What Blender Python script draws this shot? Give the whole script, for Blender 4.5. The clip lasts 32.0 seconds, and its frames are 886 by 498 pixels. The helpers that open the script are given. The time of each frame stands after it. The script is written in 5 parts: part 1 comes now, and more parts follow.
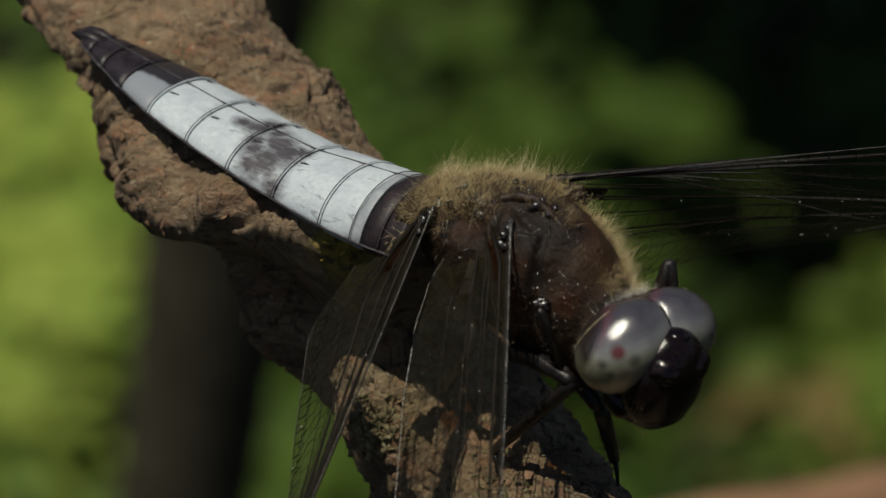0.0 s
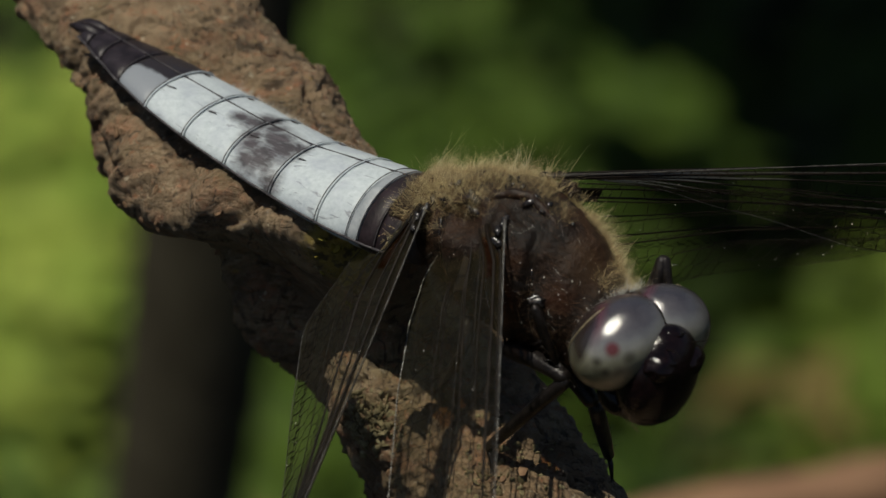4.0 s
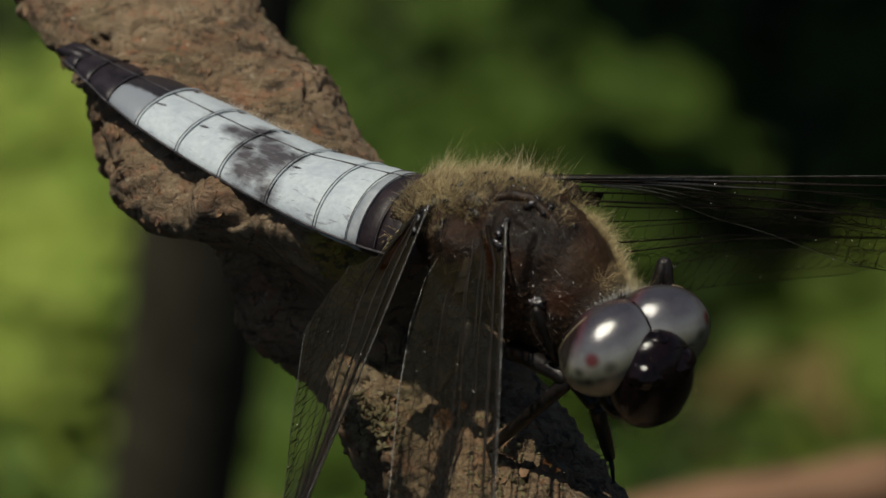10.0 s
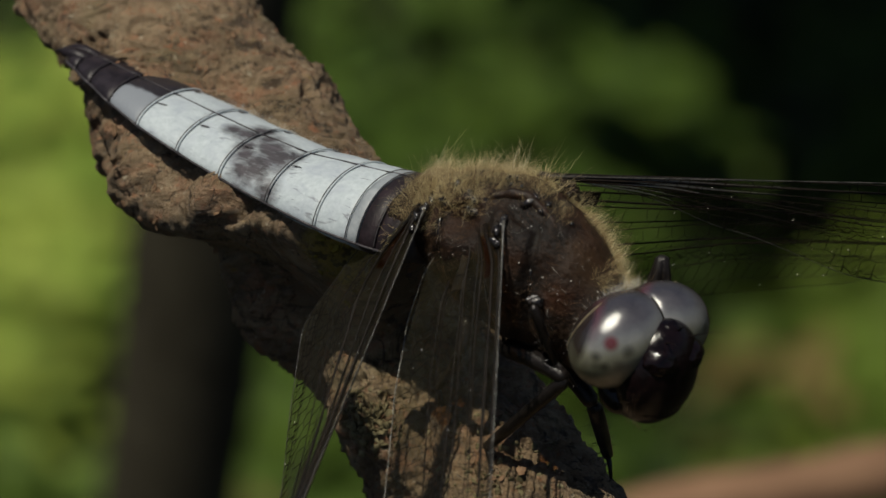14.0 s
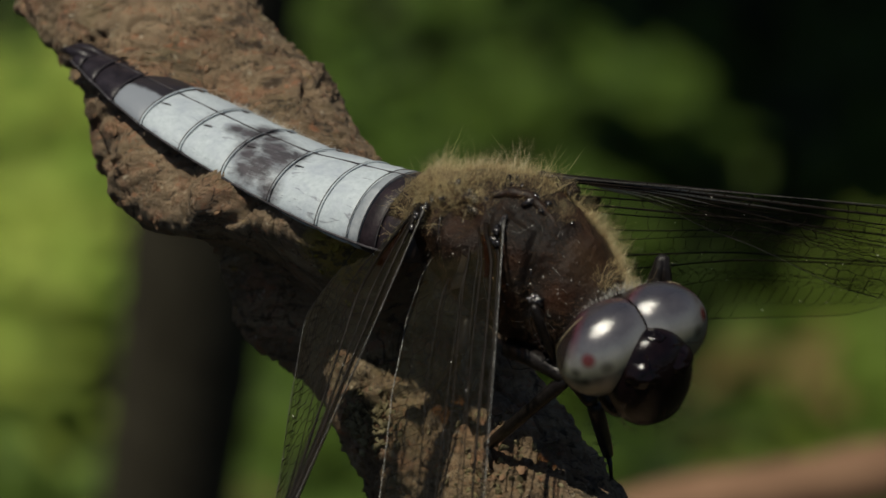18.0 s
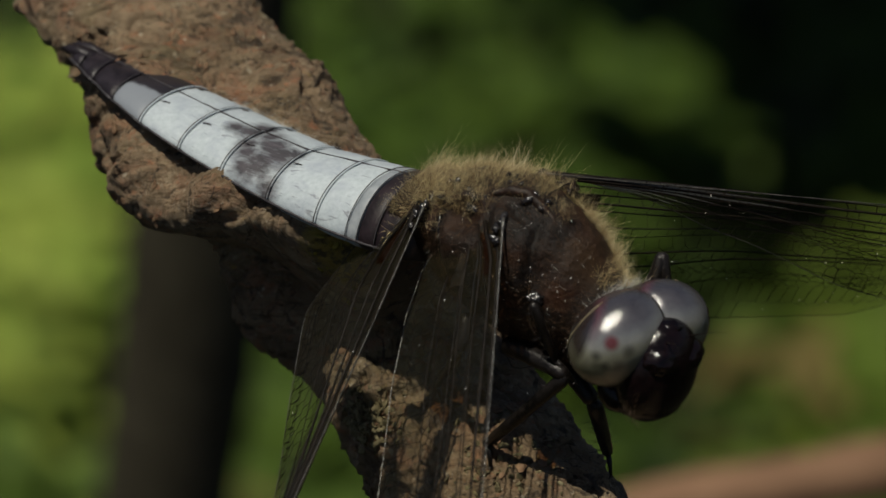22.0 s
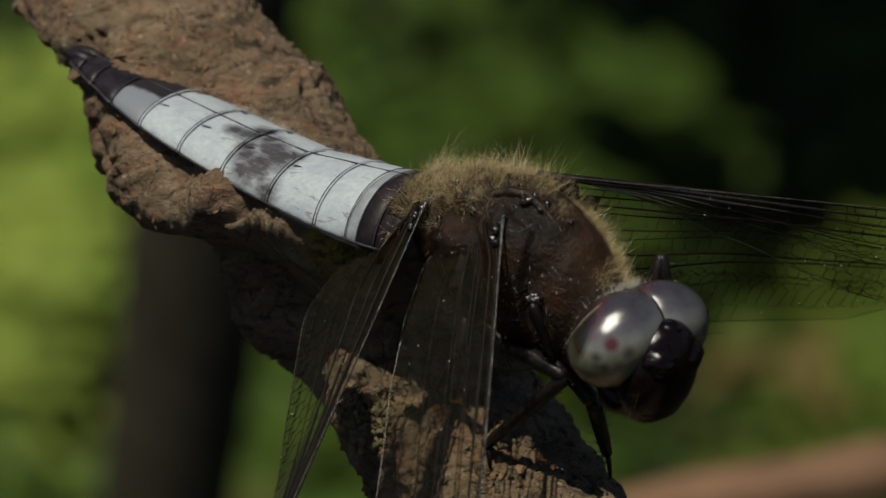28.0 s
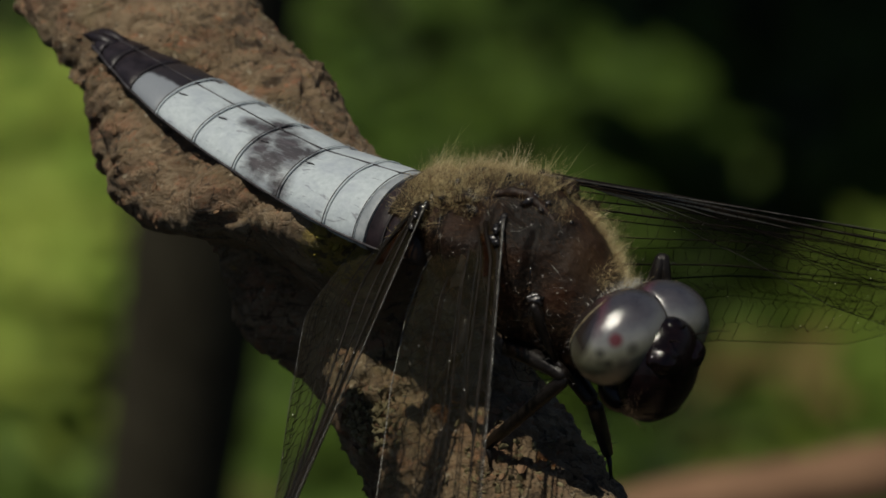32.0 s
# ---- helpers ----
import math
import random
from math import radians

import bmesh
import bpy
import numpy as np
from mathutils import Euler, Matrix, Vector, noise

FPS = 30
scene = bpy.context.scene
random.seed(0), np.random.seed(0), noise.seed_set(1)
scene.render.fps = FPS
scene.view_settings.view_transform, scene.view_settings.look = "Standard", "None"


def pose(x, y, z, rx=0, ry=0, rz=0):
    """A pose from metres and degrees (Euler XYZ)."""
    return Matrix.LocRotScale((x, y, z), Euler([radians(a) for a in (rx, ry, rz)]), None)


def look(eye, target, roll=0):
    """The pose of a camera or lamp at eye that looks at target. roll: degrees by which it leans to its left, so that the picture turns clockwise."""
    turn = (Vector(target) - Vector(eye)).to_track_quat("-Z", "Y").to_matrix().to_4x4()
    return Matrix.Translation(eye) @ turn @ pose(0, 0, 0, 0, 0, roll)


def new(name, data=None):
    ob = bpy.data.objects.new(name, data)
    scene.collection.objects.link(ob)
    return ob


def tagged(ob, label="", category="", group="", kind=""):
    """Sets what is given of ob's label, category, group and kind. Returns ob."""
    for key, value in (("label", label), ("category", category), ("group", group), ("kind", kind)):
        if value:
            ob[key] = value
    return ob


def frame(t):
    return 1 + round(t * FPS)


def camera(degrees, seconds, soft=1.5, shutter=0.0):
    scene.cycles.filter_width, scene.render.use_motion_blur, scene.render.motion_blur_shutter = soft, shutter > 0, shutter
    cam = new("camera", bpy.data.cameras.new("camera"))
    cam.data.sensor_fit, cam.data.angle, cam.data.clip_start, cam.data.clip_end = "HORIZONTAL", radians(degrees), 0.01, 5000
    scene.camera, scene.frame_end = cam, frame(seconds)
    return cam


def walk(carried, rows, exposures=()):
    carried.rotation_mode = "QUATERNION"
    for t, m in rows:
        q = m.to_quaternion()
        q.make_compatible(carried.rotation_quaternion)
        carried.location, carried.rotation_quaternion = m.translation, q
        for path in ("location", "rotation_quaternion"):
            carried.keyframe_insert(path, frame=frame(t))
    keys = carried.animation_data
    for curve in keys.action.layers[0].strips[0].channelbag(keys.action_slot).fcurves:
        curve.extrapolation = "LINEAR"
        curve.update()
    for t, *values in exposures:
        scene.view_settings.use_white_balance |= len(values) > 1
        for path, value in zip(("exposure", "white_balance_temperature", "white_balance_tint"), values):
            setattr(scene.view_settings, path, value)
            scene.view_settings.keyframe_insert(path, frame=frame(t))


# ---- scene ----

MM = 0.001

# ---- camera: a long lens in still air, drifting a little, 0.33 m from the branch ----
cam = camera(8.0, 32.0, soft=1.55)
cam.data.dof.use_dof = True
cam.data.dof.focus_distance = 0.331
cam.data.dof.aperture_fstop = 62
cam.data.dof.aperture_blades = 6
HUB = Vector((0.0, 0.0, 0.70))
BACK = Vector((0.0, -math.cos(radians(35)), math.sin(radians(35))))
UPWARD = Vector((0.0, math.sin(radians(35)), math.cos(radians(35))))
# seconds, aim sideways and upward in mm, eye sideways and upward in mm
DRIFT = [
    (0.0, -0.361, 0.281, 0.5, -2.2), (0.5, -0.271, 0.216, 0.5, -2.1), (1.0, -0.225, 0.185, 0.5, -2.0), (1.5, -0.23, 0.185, 0.4, -1.9),
    (2.0, -0.215, 0.175, 0.4, -1.8), (2.5, -0.126, 0.115, 0.4, -1.7), (3.0, -0.101, 0.091, 0.4, -1.6), (3.5, -0.066, 0.091, 0.4, -1.5),
    (5.5, -0.122, 0.158, 0.3, -1.1), (6.0, -0.122, 0.221, 0.3, -1.1), (6.5, -0.127, 0.194, 0.3, -1.1), (7.0, -0.18, 0.226, 0.3, -1.0),
    (7.5, -0.176, 0.198, 0.3, -1.0), (8.0, -0.189, 0.221, 0.3, -1.0), (8.5, -0.207, 0.239, 0.3, -1.0), (9.0, -0.153, 0.226, 0.3, -0.9),
    (9.5, -0.135, 0.221, 0.2, -0.8), (10.0, -0.118, 0.185, 0.2, -0.7), (10.5, -0.095, 0.185, 0.2, -0.6), (11.0, -0.05, 0.149, 0.2, -0.5),
    (11.5, -0.014, 0.122, 0.2, -0.4), (12.0, -0.009, 0.091, 0.1, -0.3), (12.5, 0.0, 0.063, 0.1, -0.2), (13.0, 0.0, 0.045, 0.1, -0.2),
    (13.5, 0.009, 0.068, 0.1, -0.2), (14.0, 0.009, 0.082, 0.1, -0.1), (14.5, -0.009, 0.099, 0.1, -0.1), (16.5, -0.031, 0.108, 0.0, 0.0),
    (17.0, -0.036, 0.091, 0.0, 0.0), (17.5, -0.045, 0.091, 0.0, 0.0), (18.0, -0.009, 0.05, 0.0, 0.0), (18.5, 0.0, 0.041, 0.0, 0.0),
    (19.0, 0.0, 0.0, 0.0, 0.0), (19.5, -0.027, 0.0, 0.0, 0.0), (20.0, -0.023, -0.031, 0.0, 0.0), (20.5, -0.005, -0.044, 0.0, 0.0),
    (21.0, 0.0, -0.044, 0.0, 0.0), (21.5, 0.014, -0.044, 0.0, 0.0), (22.0, 0.018, -0.058, 0.0, 0.1), (22.5, 0.044, -0.058, 0.0, 0.1),
    (23.0, 0.063, -0.044, 0.0, 0.1), (23.5, 0.072, -0.044, 0.0, 0.1), (24.0, 0.081, -0.077, 0.0, 0.1), (24.5, 0.086, -0.09, 0.0, 0.1),
    (25.0, 0.086, -0.09, 0.0, 0.1), (25.5, 0.072, -0.09, 0.0, 0.1), (27.5, 0.044, 0.0, 0.0, 0.0), (28.0, 0.044, 0.0, 0.0, 0.0),
    (28.5, 0.049, 0.019, 0.0, 0.0), (29.0, 0.022, 0.014, 0.0, 0.0), (29.5, 0.0, 0.009, 0.0, 0.0), (30.0, -0.018, 0.036, 0.0, 0.0),
    (30.5, -0.031, 0.032, 0.0, 0.0), (31.0, 0.0, 0.005, 0.0, 0.0), (31.5, 0.01, -0.005, 0.0, 0.0), (32.0, 0.01, 0.0, 0.0, 0.0)]


def camera_row(t, ax, az, ex, ez):
    eye = HUB + BACK * 0.330 + (Vector((ex, 0, 0)) + UPWARD * ez) * MM
    return t, look(eye, HUB + (Vector((ax, 0, 0)) + UPWARD * az) * MM)


# the recording darkens slowly towards its end
DIMMING = [(0.0, 0.04), (9.0, 0.03), (17.0, -0.01), (19.0, -0.04), (23.0, -0.10), (25.0, -0.12), (28.0, -0.15), (31.0, -0.19), (31.5, -0.25), (32.0, -0.26)]
walk(cam, [camera_row(*row) for row in DRIFT], DIMMING)

# ---- light: a high sun in a clear sky ----
SUN_WAY = Vector((-0.22, -0.14, 0.96)).normalized()
sun = new("sun", bpy.data.lights.new("sun", "SUN"))
sun.data.energy, sun.data.angle, sun.data.color = 4.3, radians(0.53), (1.0, 0.945, 0.80)
sun.matrix_world = look(SUN_WAY * 3, (0, 0, 0))
world = bpy.data.worlds.new("sky")
scene.world = world
world.use_nodes = True
sky = world.node_tree.nodes.new("ShaderNodeTexSky")
sky.sky_type, sky.sun_disc = "NISHITA", False
sky.sun_elevation, sky.sun_rotation = math.asin(SUN_WAY.z), math.atan2(SUN_WAY.x, SUN_WAY.y)
world.node_tree.links.new(sky.outputs[0], world.node_tree.nodes["Background"].inputs[0])
world.node_tree.nodes["Background"].inputs[1].default_value = 0.038


# ---- materials ----
class Nodes:
    """A small helper to write node materials in a few lines."""

    def __init__(self, name):
        self.m = bpy.data.materials.new(name)
        self.m.use_nodes = True
        self.t = self.m.node_tree
        self.b = self.t.nodes["Principled BSDF"]
        self.co = self.t.nodes.new("ShaderNodeTexCoord").outputs["Object"]

    def link(self, a, b):
        self.t.links.new(a, b)

    def mapped(self, scale, rot=(0, 0, 0)):
        n = self.t.nodes.new("ShaderNodeMapping")
        n.inputs["Scale"].default_value, n.inputs["Rotation"].default_value = scale, rot
        self.link(self.co, n.inputs["Vector"])
        return n.outputs[0]

    def noise(self, mm, detail=4, rough=0.55, stretch=(1, 1, 1), warp=0.0):
        n = self.t.nodes.new("ShaderNodeTexNoise")
        n.inputs["Scale"].default_value = 1000.0 / mm
        n.inputs["Detail"].default_value, n.inputs["Roughness"].default_value = detail, rough
        n.inputs["Distortion"].default_value = warp
        self.link(self.mapped(stretch), n.inputs["Vector"])
        return n.outputs["Fac"]

    def ramp(self, fac, stops):
        n = self.t.nodes.new("ShaderNodeValToRGB")
        e = n.color_ramp.elements
        while len(e) < len(stops):
            e.new(0.5)
        for el, (p, c) in zip(e, stops):
            el.position, el.color = p, (*c, 1) if len(c) == 3 else c
        self.link(fac, n.inputs[0])
        return n.outputs[0]

    def step(self, fac, lo, hi):
        n = self.t.nodes.new("ShaderNodeMapRange")
        n.inputs["From Min"].default_value, n.inputs["From Max"].default_value = lo, hi
        self.link(fac, n.inputs["Value"])
        return n.outputs[0]

    def mix(self, fac, a, b, how="MIX"):
        n = self.t.nodes.new("ShaderNodeMix")
        n.data_type, n.blend_type = "RGBA", how
        for sock, v in ((n.inputs[0], fac), (n.inputs[6], a), (n.inputs[7], b)):
            if isinstance(v, (int, float)):
                sock.default_value = v
            elif isinstance(v, tuple):
                sock.default_value = (*v, 1)
            else:
                self.link(v, sock)
        return n.outputs[2]

    def math(self, op, a, b=0.0):
        n = self.t.nodes.new("ShaderNodeMath")
        n.operation = op
        for sock, v in zip(n.inputs, (a, b)):
            if isinstance(v, (int, float)):
                sock.default_value = v
            else:
                self.link(v, sock)
        return n.outputs[0]

    def axes(self):
        n = self.t.nodes.new("ShaderNodeSeparateXYZ")
        self.link(self.co, n.inputs[0])
        return n.outputs

    def near(self, x, y, z, r, soft):
        """1 within r mm of a place in the object's space, 0 beyond r + soft."""
        n = self.t.nodes.new("ShaderNodeVectorMath")
        n.operation = "DISTANCE"
        self.link(self.co, n.inputs[0])
        n.inputs[1].default_value = (x * MM, y * MM, z * MM)
        return self.step(n.outputs["Value"], (r + soft) * MM, r * MM)

    def blotch(self, x, y, z, r, soft, mm=0.7, push=0.5):
        """As near(), with a ragged outline."""
        n = self.t.nodes.new("ShaderNodeVectorMath")
        n.operation = "DISTANCE"
        self.link(self.co, n.inputs[0])
        n.inputs[1].default_value = (x * MM, y * MM, z * MM)
        off = self.math("MULTIPLY", self.math("SUBTRACT", self.noise(mm, 5, 0.65, (0.6, 1.6, 1.6), 1.0), 0.5), push * 4 * MM)
        return self.step(self.math("ADD", n.outputs["Value"], off), (r + soft) * MM, r * MM)

    def bump(self, height, depth, strength=1.0):
        n = self.t.nodes.new("ShaderNodeBump")
        n.inputs["Distance"].default_value, n.inputs["Strength"].default_value = depth * MM, strength
        self.link(height, n.inputs["Height"])
        self.link(n.outputs[0], self.b.inputs["Normal"])

    def done(self, colour=None, rough=0.6, coat=0.0, coat_rough=0.1, spec=0.5, sss=0.0, alpha=None):
        i = self.b.inputs
        if colour is not None:
            if isinstance(colour, tuple):
                i["Base Color"].default_value = (*colour, 1)
            else:
                self.link(colour, i["Base Color"])
        if isinstance(rough, float):
            i["Roughness"].default_value = rough
        else:
            self.link(rough, i["Roughness"])
        i["Coat Weight"].default_value, i["Coat Roughness"].default_value = coat, coat_rough
        i["Specular IOR Level"].default_value = spec
        return self.m


ALGAE_AT = (-5.0, 1.4, 698.3)


def bark_material():
    """Warm brown bark: broad wavy wrinkles, rusty flecks, a few pale scars."""
    n = Nodes("bark")
    base = n.ramp(n.noise(3.0, 8, 0.66, (0.7, 1, 1), 0.8), [(0.30, (0.084, 0.056, 0.033)), (0.45, (0.190, 0.132, 0.078)), (0.56, (0.262, 0.186, 0.112)), (0.74, (0.40, 0.31, 0.20))])
    olive = n.step(n.noise(6.5, 5, 0.65), 0.52, 0.66)
    c = n.mix(n.math("MULTIPLY", olive, 0.45), base, (0.170, 0.150, 0.068))
    ruddy = n.step(n.noise(2.3, 6, 0.7, (0.7, 1, 1), 0.6), 0.52, 0.64)
    c = n.mix(n.math("MULTIPLY", ruddy, 0.60), c, (0.300, 0.150, 0.086))
    rust = n.step(n.noise(0.75, 5, 0.65, (0.6, 1, 1), 0.8), 0.57, 0.66)
    c = n.mix(n.math("MULTIPLY", rust, 0.55), c, (0.36, 0.135, 0.062))
    wrinkle = n.noise(1.5, 7, 0.66, (0.45, 1.0, 1.25), 1.2)
    dark = n.step(wrinkle, 0.445, 0.37)
    c = n.mix(n.math("MULTIPLY", dark, 0.8), c, (0.034, 0.023, 0.014))
    streak = n.step(n.noise(1.1, 4, 0.6, (0.35, 1.1, 1.2), 0.6), 0.655, 0.71)
    c = n.mix(n.math("MULTIPLY", streak, 0.65), c, (0.42, 0.36, 0.25))
    ochre = n.step(n.noise(1.3, 4, 0.6, (0.6, 1, 1), 0.5), 0.68, 0.73)
    c = n.mix(n.math("MULTIPLY", ochre, 0.7), c, (0.40, 0.27, 0.06))
    arc = n.step(n.math("ABSOLUTE", n.math("SUBTRACT", n.noise(2.6, 3, 0.5, (1.5, 0.7, 0.7), 1.4), 0.52)), 0.016, 0.004)
    c = n.mix(n.math("MULTIPLY", n.math("MULTIPLY", arc, n.step(n.noise(3.5, 3), 0.46, 0.56)), 0.8), c, (0.028, 0.018, 0.011))
    fleck = n.step(n.noise(0.45, 3, 0.5), 0.66, 0.74)
    c = n.mix(n.math("MULTIPLY", fleck, 0.8), c, (0.48, 0.42, 0.31))
    # yellow-green algae on the shoulder below the abdomen's root
    algae = n.blotch(*ALGAE_AT, 1.9, 1.2, 0.9, 0.6)
    c = n.mix(n.math("MULTIPLY", algae, 0.9), c, n.mix(n.step(n.noise(0.8, 4, 0.6), 0.52, 0.60), (0.30, 0.225, 0.040), (0.075, 0.060, 0.018)))
    grain = n.noise(0.30, 6, 0.75)
    c = n.mix(n.step(grain, 0.42, 0.30), c, n.mix(0.6, c, (0.026, 0.018, 0.012)))
    height = n.math("ADD", n.math("MULTIPLY", grain, 0.8), n.math("MULTIPLY", wrinkle, 2.0))
    n.bump(height, 0.40, 1.0)
    gloss = n.ramp(n.noise(0.7, 4, 0.6), [(0.35, (0.36, 0.36, 0.36)), (0.65, (0.80, 0.80, 0.80))])
    return n.done(c, gloss, spec=0.45)


def lichen_material(a, b):
    n = Nodes("lichen")
    c = n.ramp(n.noise(0.5, 5, 0.6), [(0.35, a), (0.65, b)])
    n.bump(n.noise(0.3, 5, 0.6), 0.12)
    return n.done(c, 0.85, spec=0.2)


def chitin(name, dark, light, mm=1.2, rough=0.38, coat=0.25, spec=0.5, relief=0.035):
    n = Nodes(name)
    c = n.ramp(n.noise(mm, 5, 0.6), [(0.35, dark), (0.7, light)])
    n.bump(n.noise(0.22, 4, 0.6), relief, 0.8)
    return n.done(c, rough, coat, 0.25, spec)


RUBBED = ((-9.5, -1.5, 0.15, 1.35), (-9.7, 0.0, 0.6, 1.1), (-9.0, -0.5, 0.57, 1.1), (-10.6, -1.05, 0.33, 0.85), (-8.25, -2.4, -0.73, 0.8), (-11.8, 0.6, 0.74, 0.85), (-12.8, 0.45, 0.76, 0.55),
          (-8.3, 0.05, 0.62, 0.6), (-11.6, 1.5, 0.67, 0.8), (-10.6, 0.9, 0.72, 0.7), (-10.2, -2.0, 0.0, 0.8), (-11.0, -0.5, 0.5, 0.7))


def bloom_material(name, smudge):
    """Pale blue-white bloom over dark cuticle, rubbed through in places."""
    n = Nodes(name)
    fine = n.noise(0.28, 5, 0.65)
    white = n.ramp(fine, [(0.3, (0.325, 0.370, 0.400)), (0.7, (0.43, 0.475, 0.505))])
    big = n.noise(2.4, 5, 0.6, (1, 1, 1), 1.2)
    worn = n.step(n.math("ADD", big, n.math("MULTIPLY", fine, 0.25)), 0.80 - smudge, 0.92 - smudge)
    bare = 0.0
    for px, py, pz, r in RUBBED:
        bare = n.math("MAXIMUM", bare, n.near(px, py, pz, r * 0.3, r * 1.3))
    ragged = n.math("ADD", n.math("MULTIPLY", n.math("SUBTRACT", n.noise(1.1, 8, 0.68, (0.8, 1.2, 1.2), 0.8), 0.5), 1.5), n.math("MULTIPLY", n.math("SUBTRACT", n.noise(0.35, 4, 0.6, (0.5, 2.0, 2.0), 0.6), 0.5), 0.7))
    bare = n.step(n.math("ADD", bare, n.math("MULTIPLY", ragged, n.step(bare, 0.0, 0.5))), 0.05, 0.95)
    worn = n.math("MAXIMUM", worn, bare)
    scratch = n.step(n.noise(0.9, 3, 0.5, (0.35, 2.2, 1.2), 2.0), 0.63, 0.69)
    white = n.mix(n.math("MULTIPLY", n.step(n.noise(1.5, 4, 0.6, (0.7, 1, 1), 1.0), 0.47, 0.70), 0.55), white, (0.27, 0.30, 0.36))
    tone = n.ramp(n.noise(0.8, 6, 0.7, (0.6, 1.6, 1.6), 0.8), [(0.38, (0.014, 0.009, 0.012)), (0.60, (0.036, 0.026, 0.032)), (0.80, (0.13, 0.115, 0.13))])
    c = n.mix(n.math("MULTIPLY", worn, 0.93), white, tone)
    c = n.mix(n.math("MULTIPLY", scratch, 0.55), c, (0.10, 0.095, 0.11))
    n.bump(n.math("ADD", fine, n.math("MULTIPLY", big, 0.5)), 0.03, 0.7)
    return n.done(c, 0.62, 0.06, 0.3, 0.35)


def thorax_material():
    """Near-black brown cuticle, finely pitted, with warmer plates."""
    n = Nodes("thorax_cuticle")
    x, y, z = n.axes()
    c = n.ramp(n.noise(2.2, 5, 0.62, (1, 1, 0.5)), [(0.34, (0.0050, 0.0028, 0.0019)), (0.50, (0.0115, 0.0054, 0.0029)), (0.70, (0.032, 0.0120, 0.0048))])
    c = n.mix(n.math("MULTIPLY", n.step(n.noise(0.5, 5, 0.65), 0.58, 0.74), 0.4), c, (0.050, 0.030, 0.013))
    # the brow of the thorax is a warmer brown
    c = n.mix(n.math("MULTIPLY", n.blotch(9.8, -0.6, 3.5, 0.4, 1.5, 0.9, 0.5), 0.40), c, (0.080, 0.040, 0.014))
    # rusty plates low on the side
    for at, r, k in (((7.8, -3.5, 0.9), 0.35, 0.55), ((9.9, -2.7, 2.2), 0.35, 0.45), ((6.0, -3.4, 3.0), 0.30, 0.40)):
        c = n.mix(n.math("MULTIPLY", n.blotch(*at, r, 0.8, 0.6, 0.5), k), c, (0.060, 0.019, 0.006))
    # black seams between the plates, and black low down
    lean = n.math("ADD", n.math("ADD", x, n.math("MULTIPLY", z, 0.35)), n.math("MULTIPLY", n.noise(1.4, 3), 0.0006))
    for at, half in ((3.5, 0.45), (6.5, 0.40), (9.3, 0.55)):
        off = n.math("ABSOLUTE", n.math("SUBTRACT", lean, at * MM))
        c = n.mix(n.math("MULTIPLY", n.step(off, half * MM, half * 0.35 * MM), 0.8), c, (0.0042, 0.0028, 0.0022))
    for at, r, soft, k in (((6.3, -1.9, 4.5), 0.9, 0.9, 0.85), ((8.2, -3.2, 2.2), 0.5, 0.9, 0.7), ((5.0, -3.0, -0.6), 1.8, 2.4, 0.85), ((10.0, -2.4, -0.4), 1.2, 1.6, 0.8)):
        c = n.mix(n.math("MULTIPLY", n.blotch(*at, r, soft, 1.0, 0.6), k), c, (0.0045, 0.0032, 0.0026))
    n.bump(n.math("ADD", n.noise(0.16, 4, 0.7), n.math("MULTIPLY", n.noise(1.1, 4, 0.6), 3.0)), 0.10, 1.0)
    return n.done(c, 0.50, 0.0, 0.3, 0.25)


def flank_material():
    """Black above, worn grey bloom low on the flank."""
    n = Nodes("black_and_grey")
    x, y, z = n.axes()
    low = n.step(n.math("SUBTRACT", n.math("MULTIPLY", n.noise(0.6, 3), 0.0004), y), -0.00050, -0.00025)
    c = n.mix(n.math("MULTIPLY", low, 0.9), (0.014, 0.011, 0.014), (0.20, 0.22, 0.25))
    n.bump(n.noise(0.25, 4), 0.03)
    return n.done(c, 0.5, 0.1)


DOME = 0.42


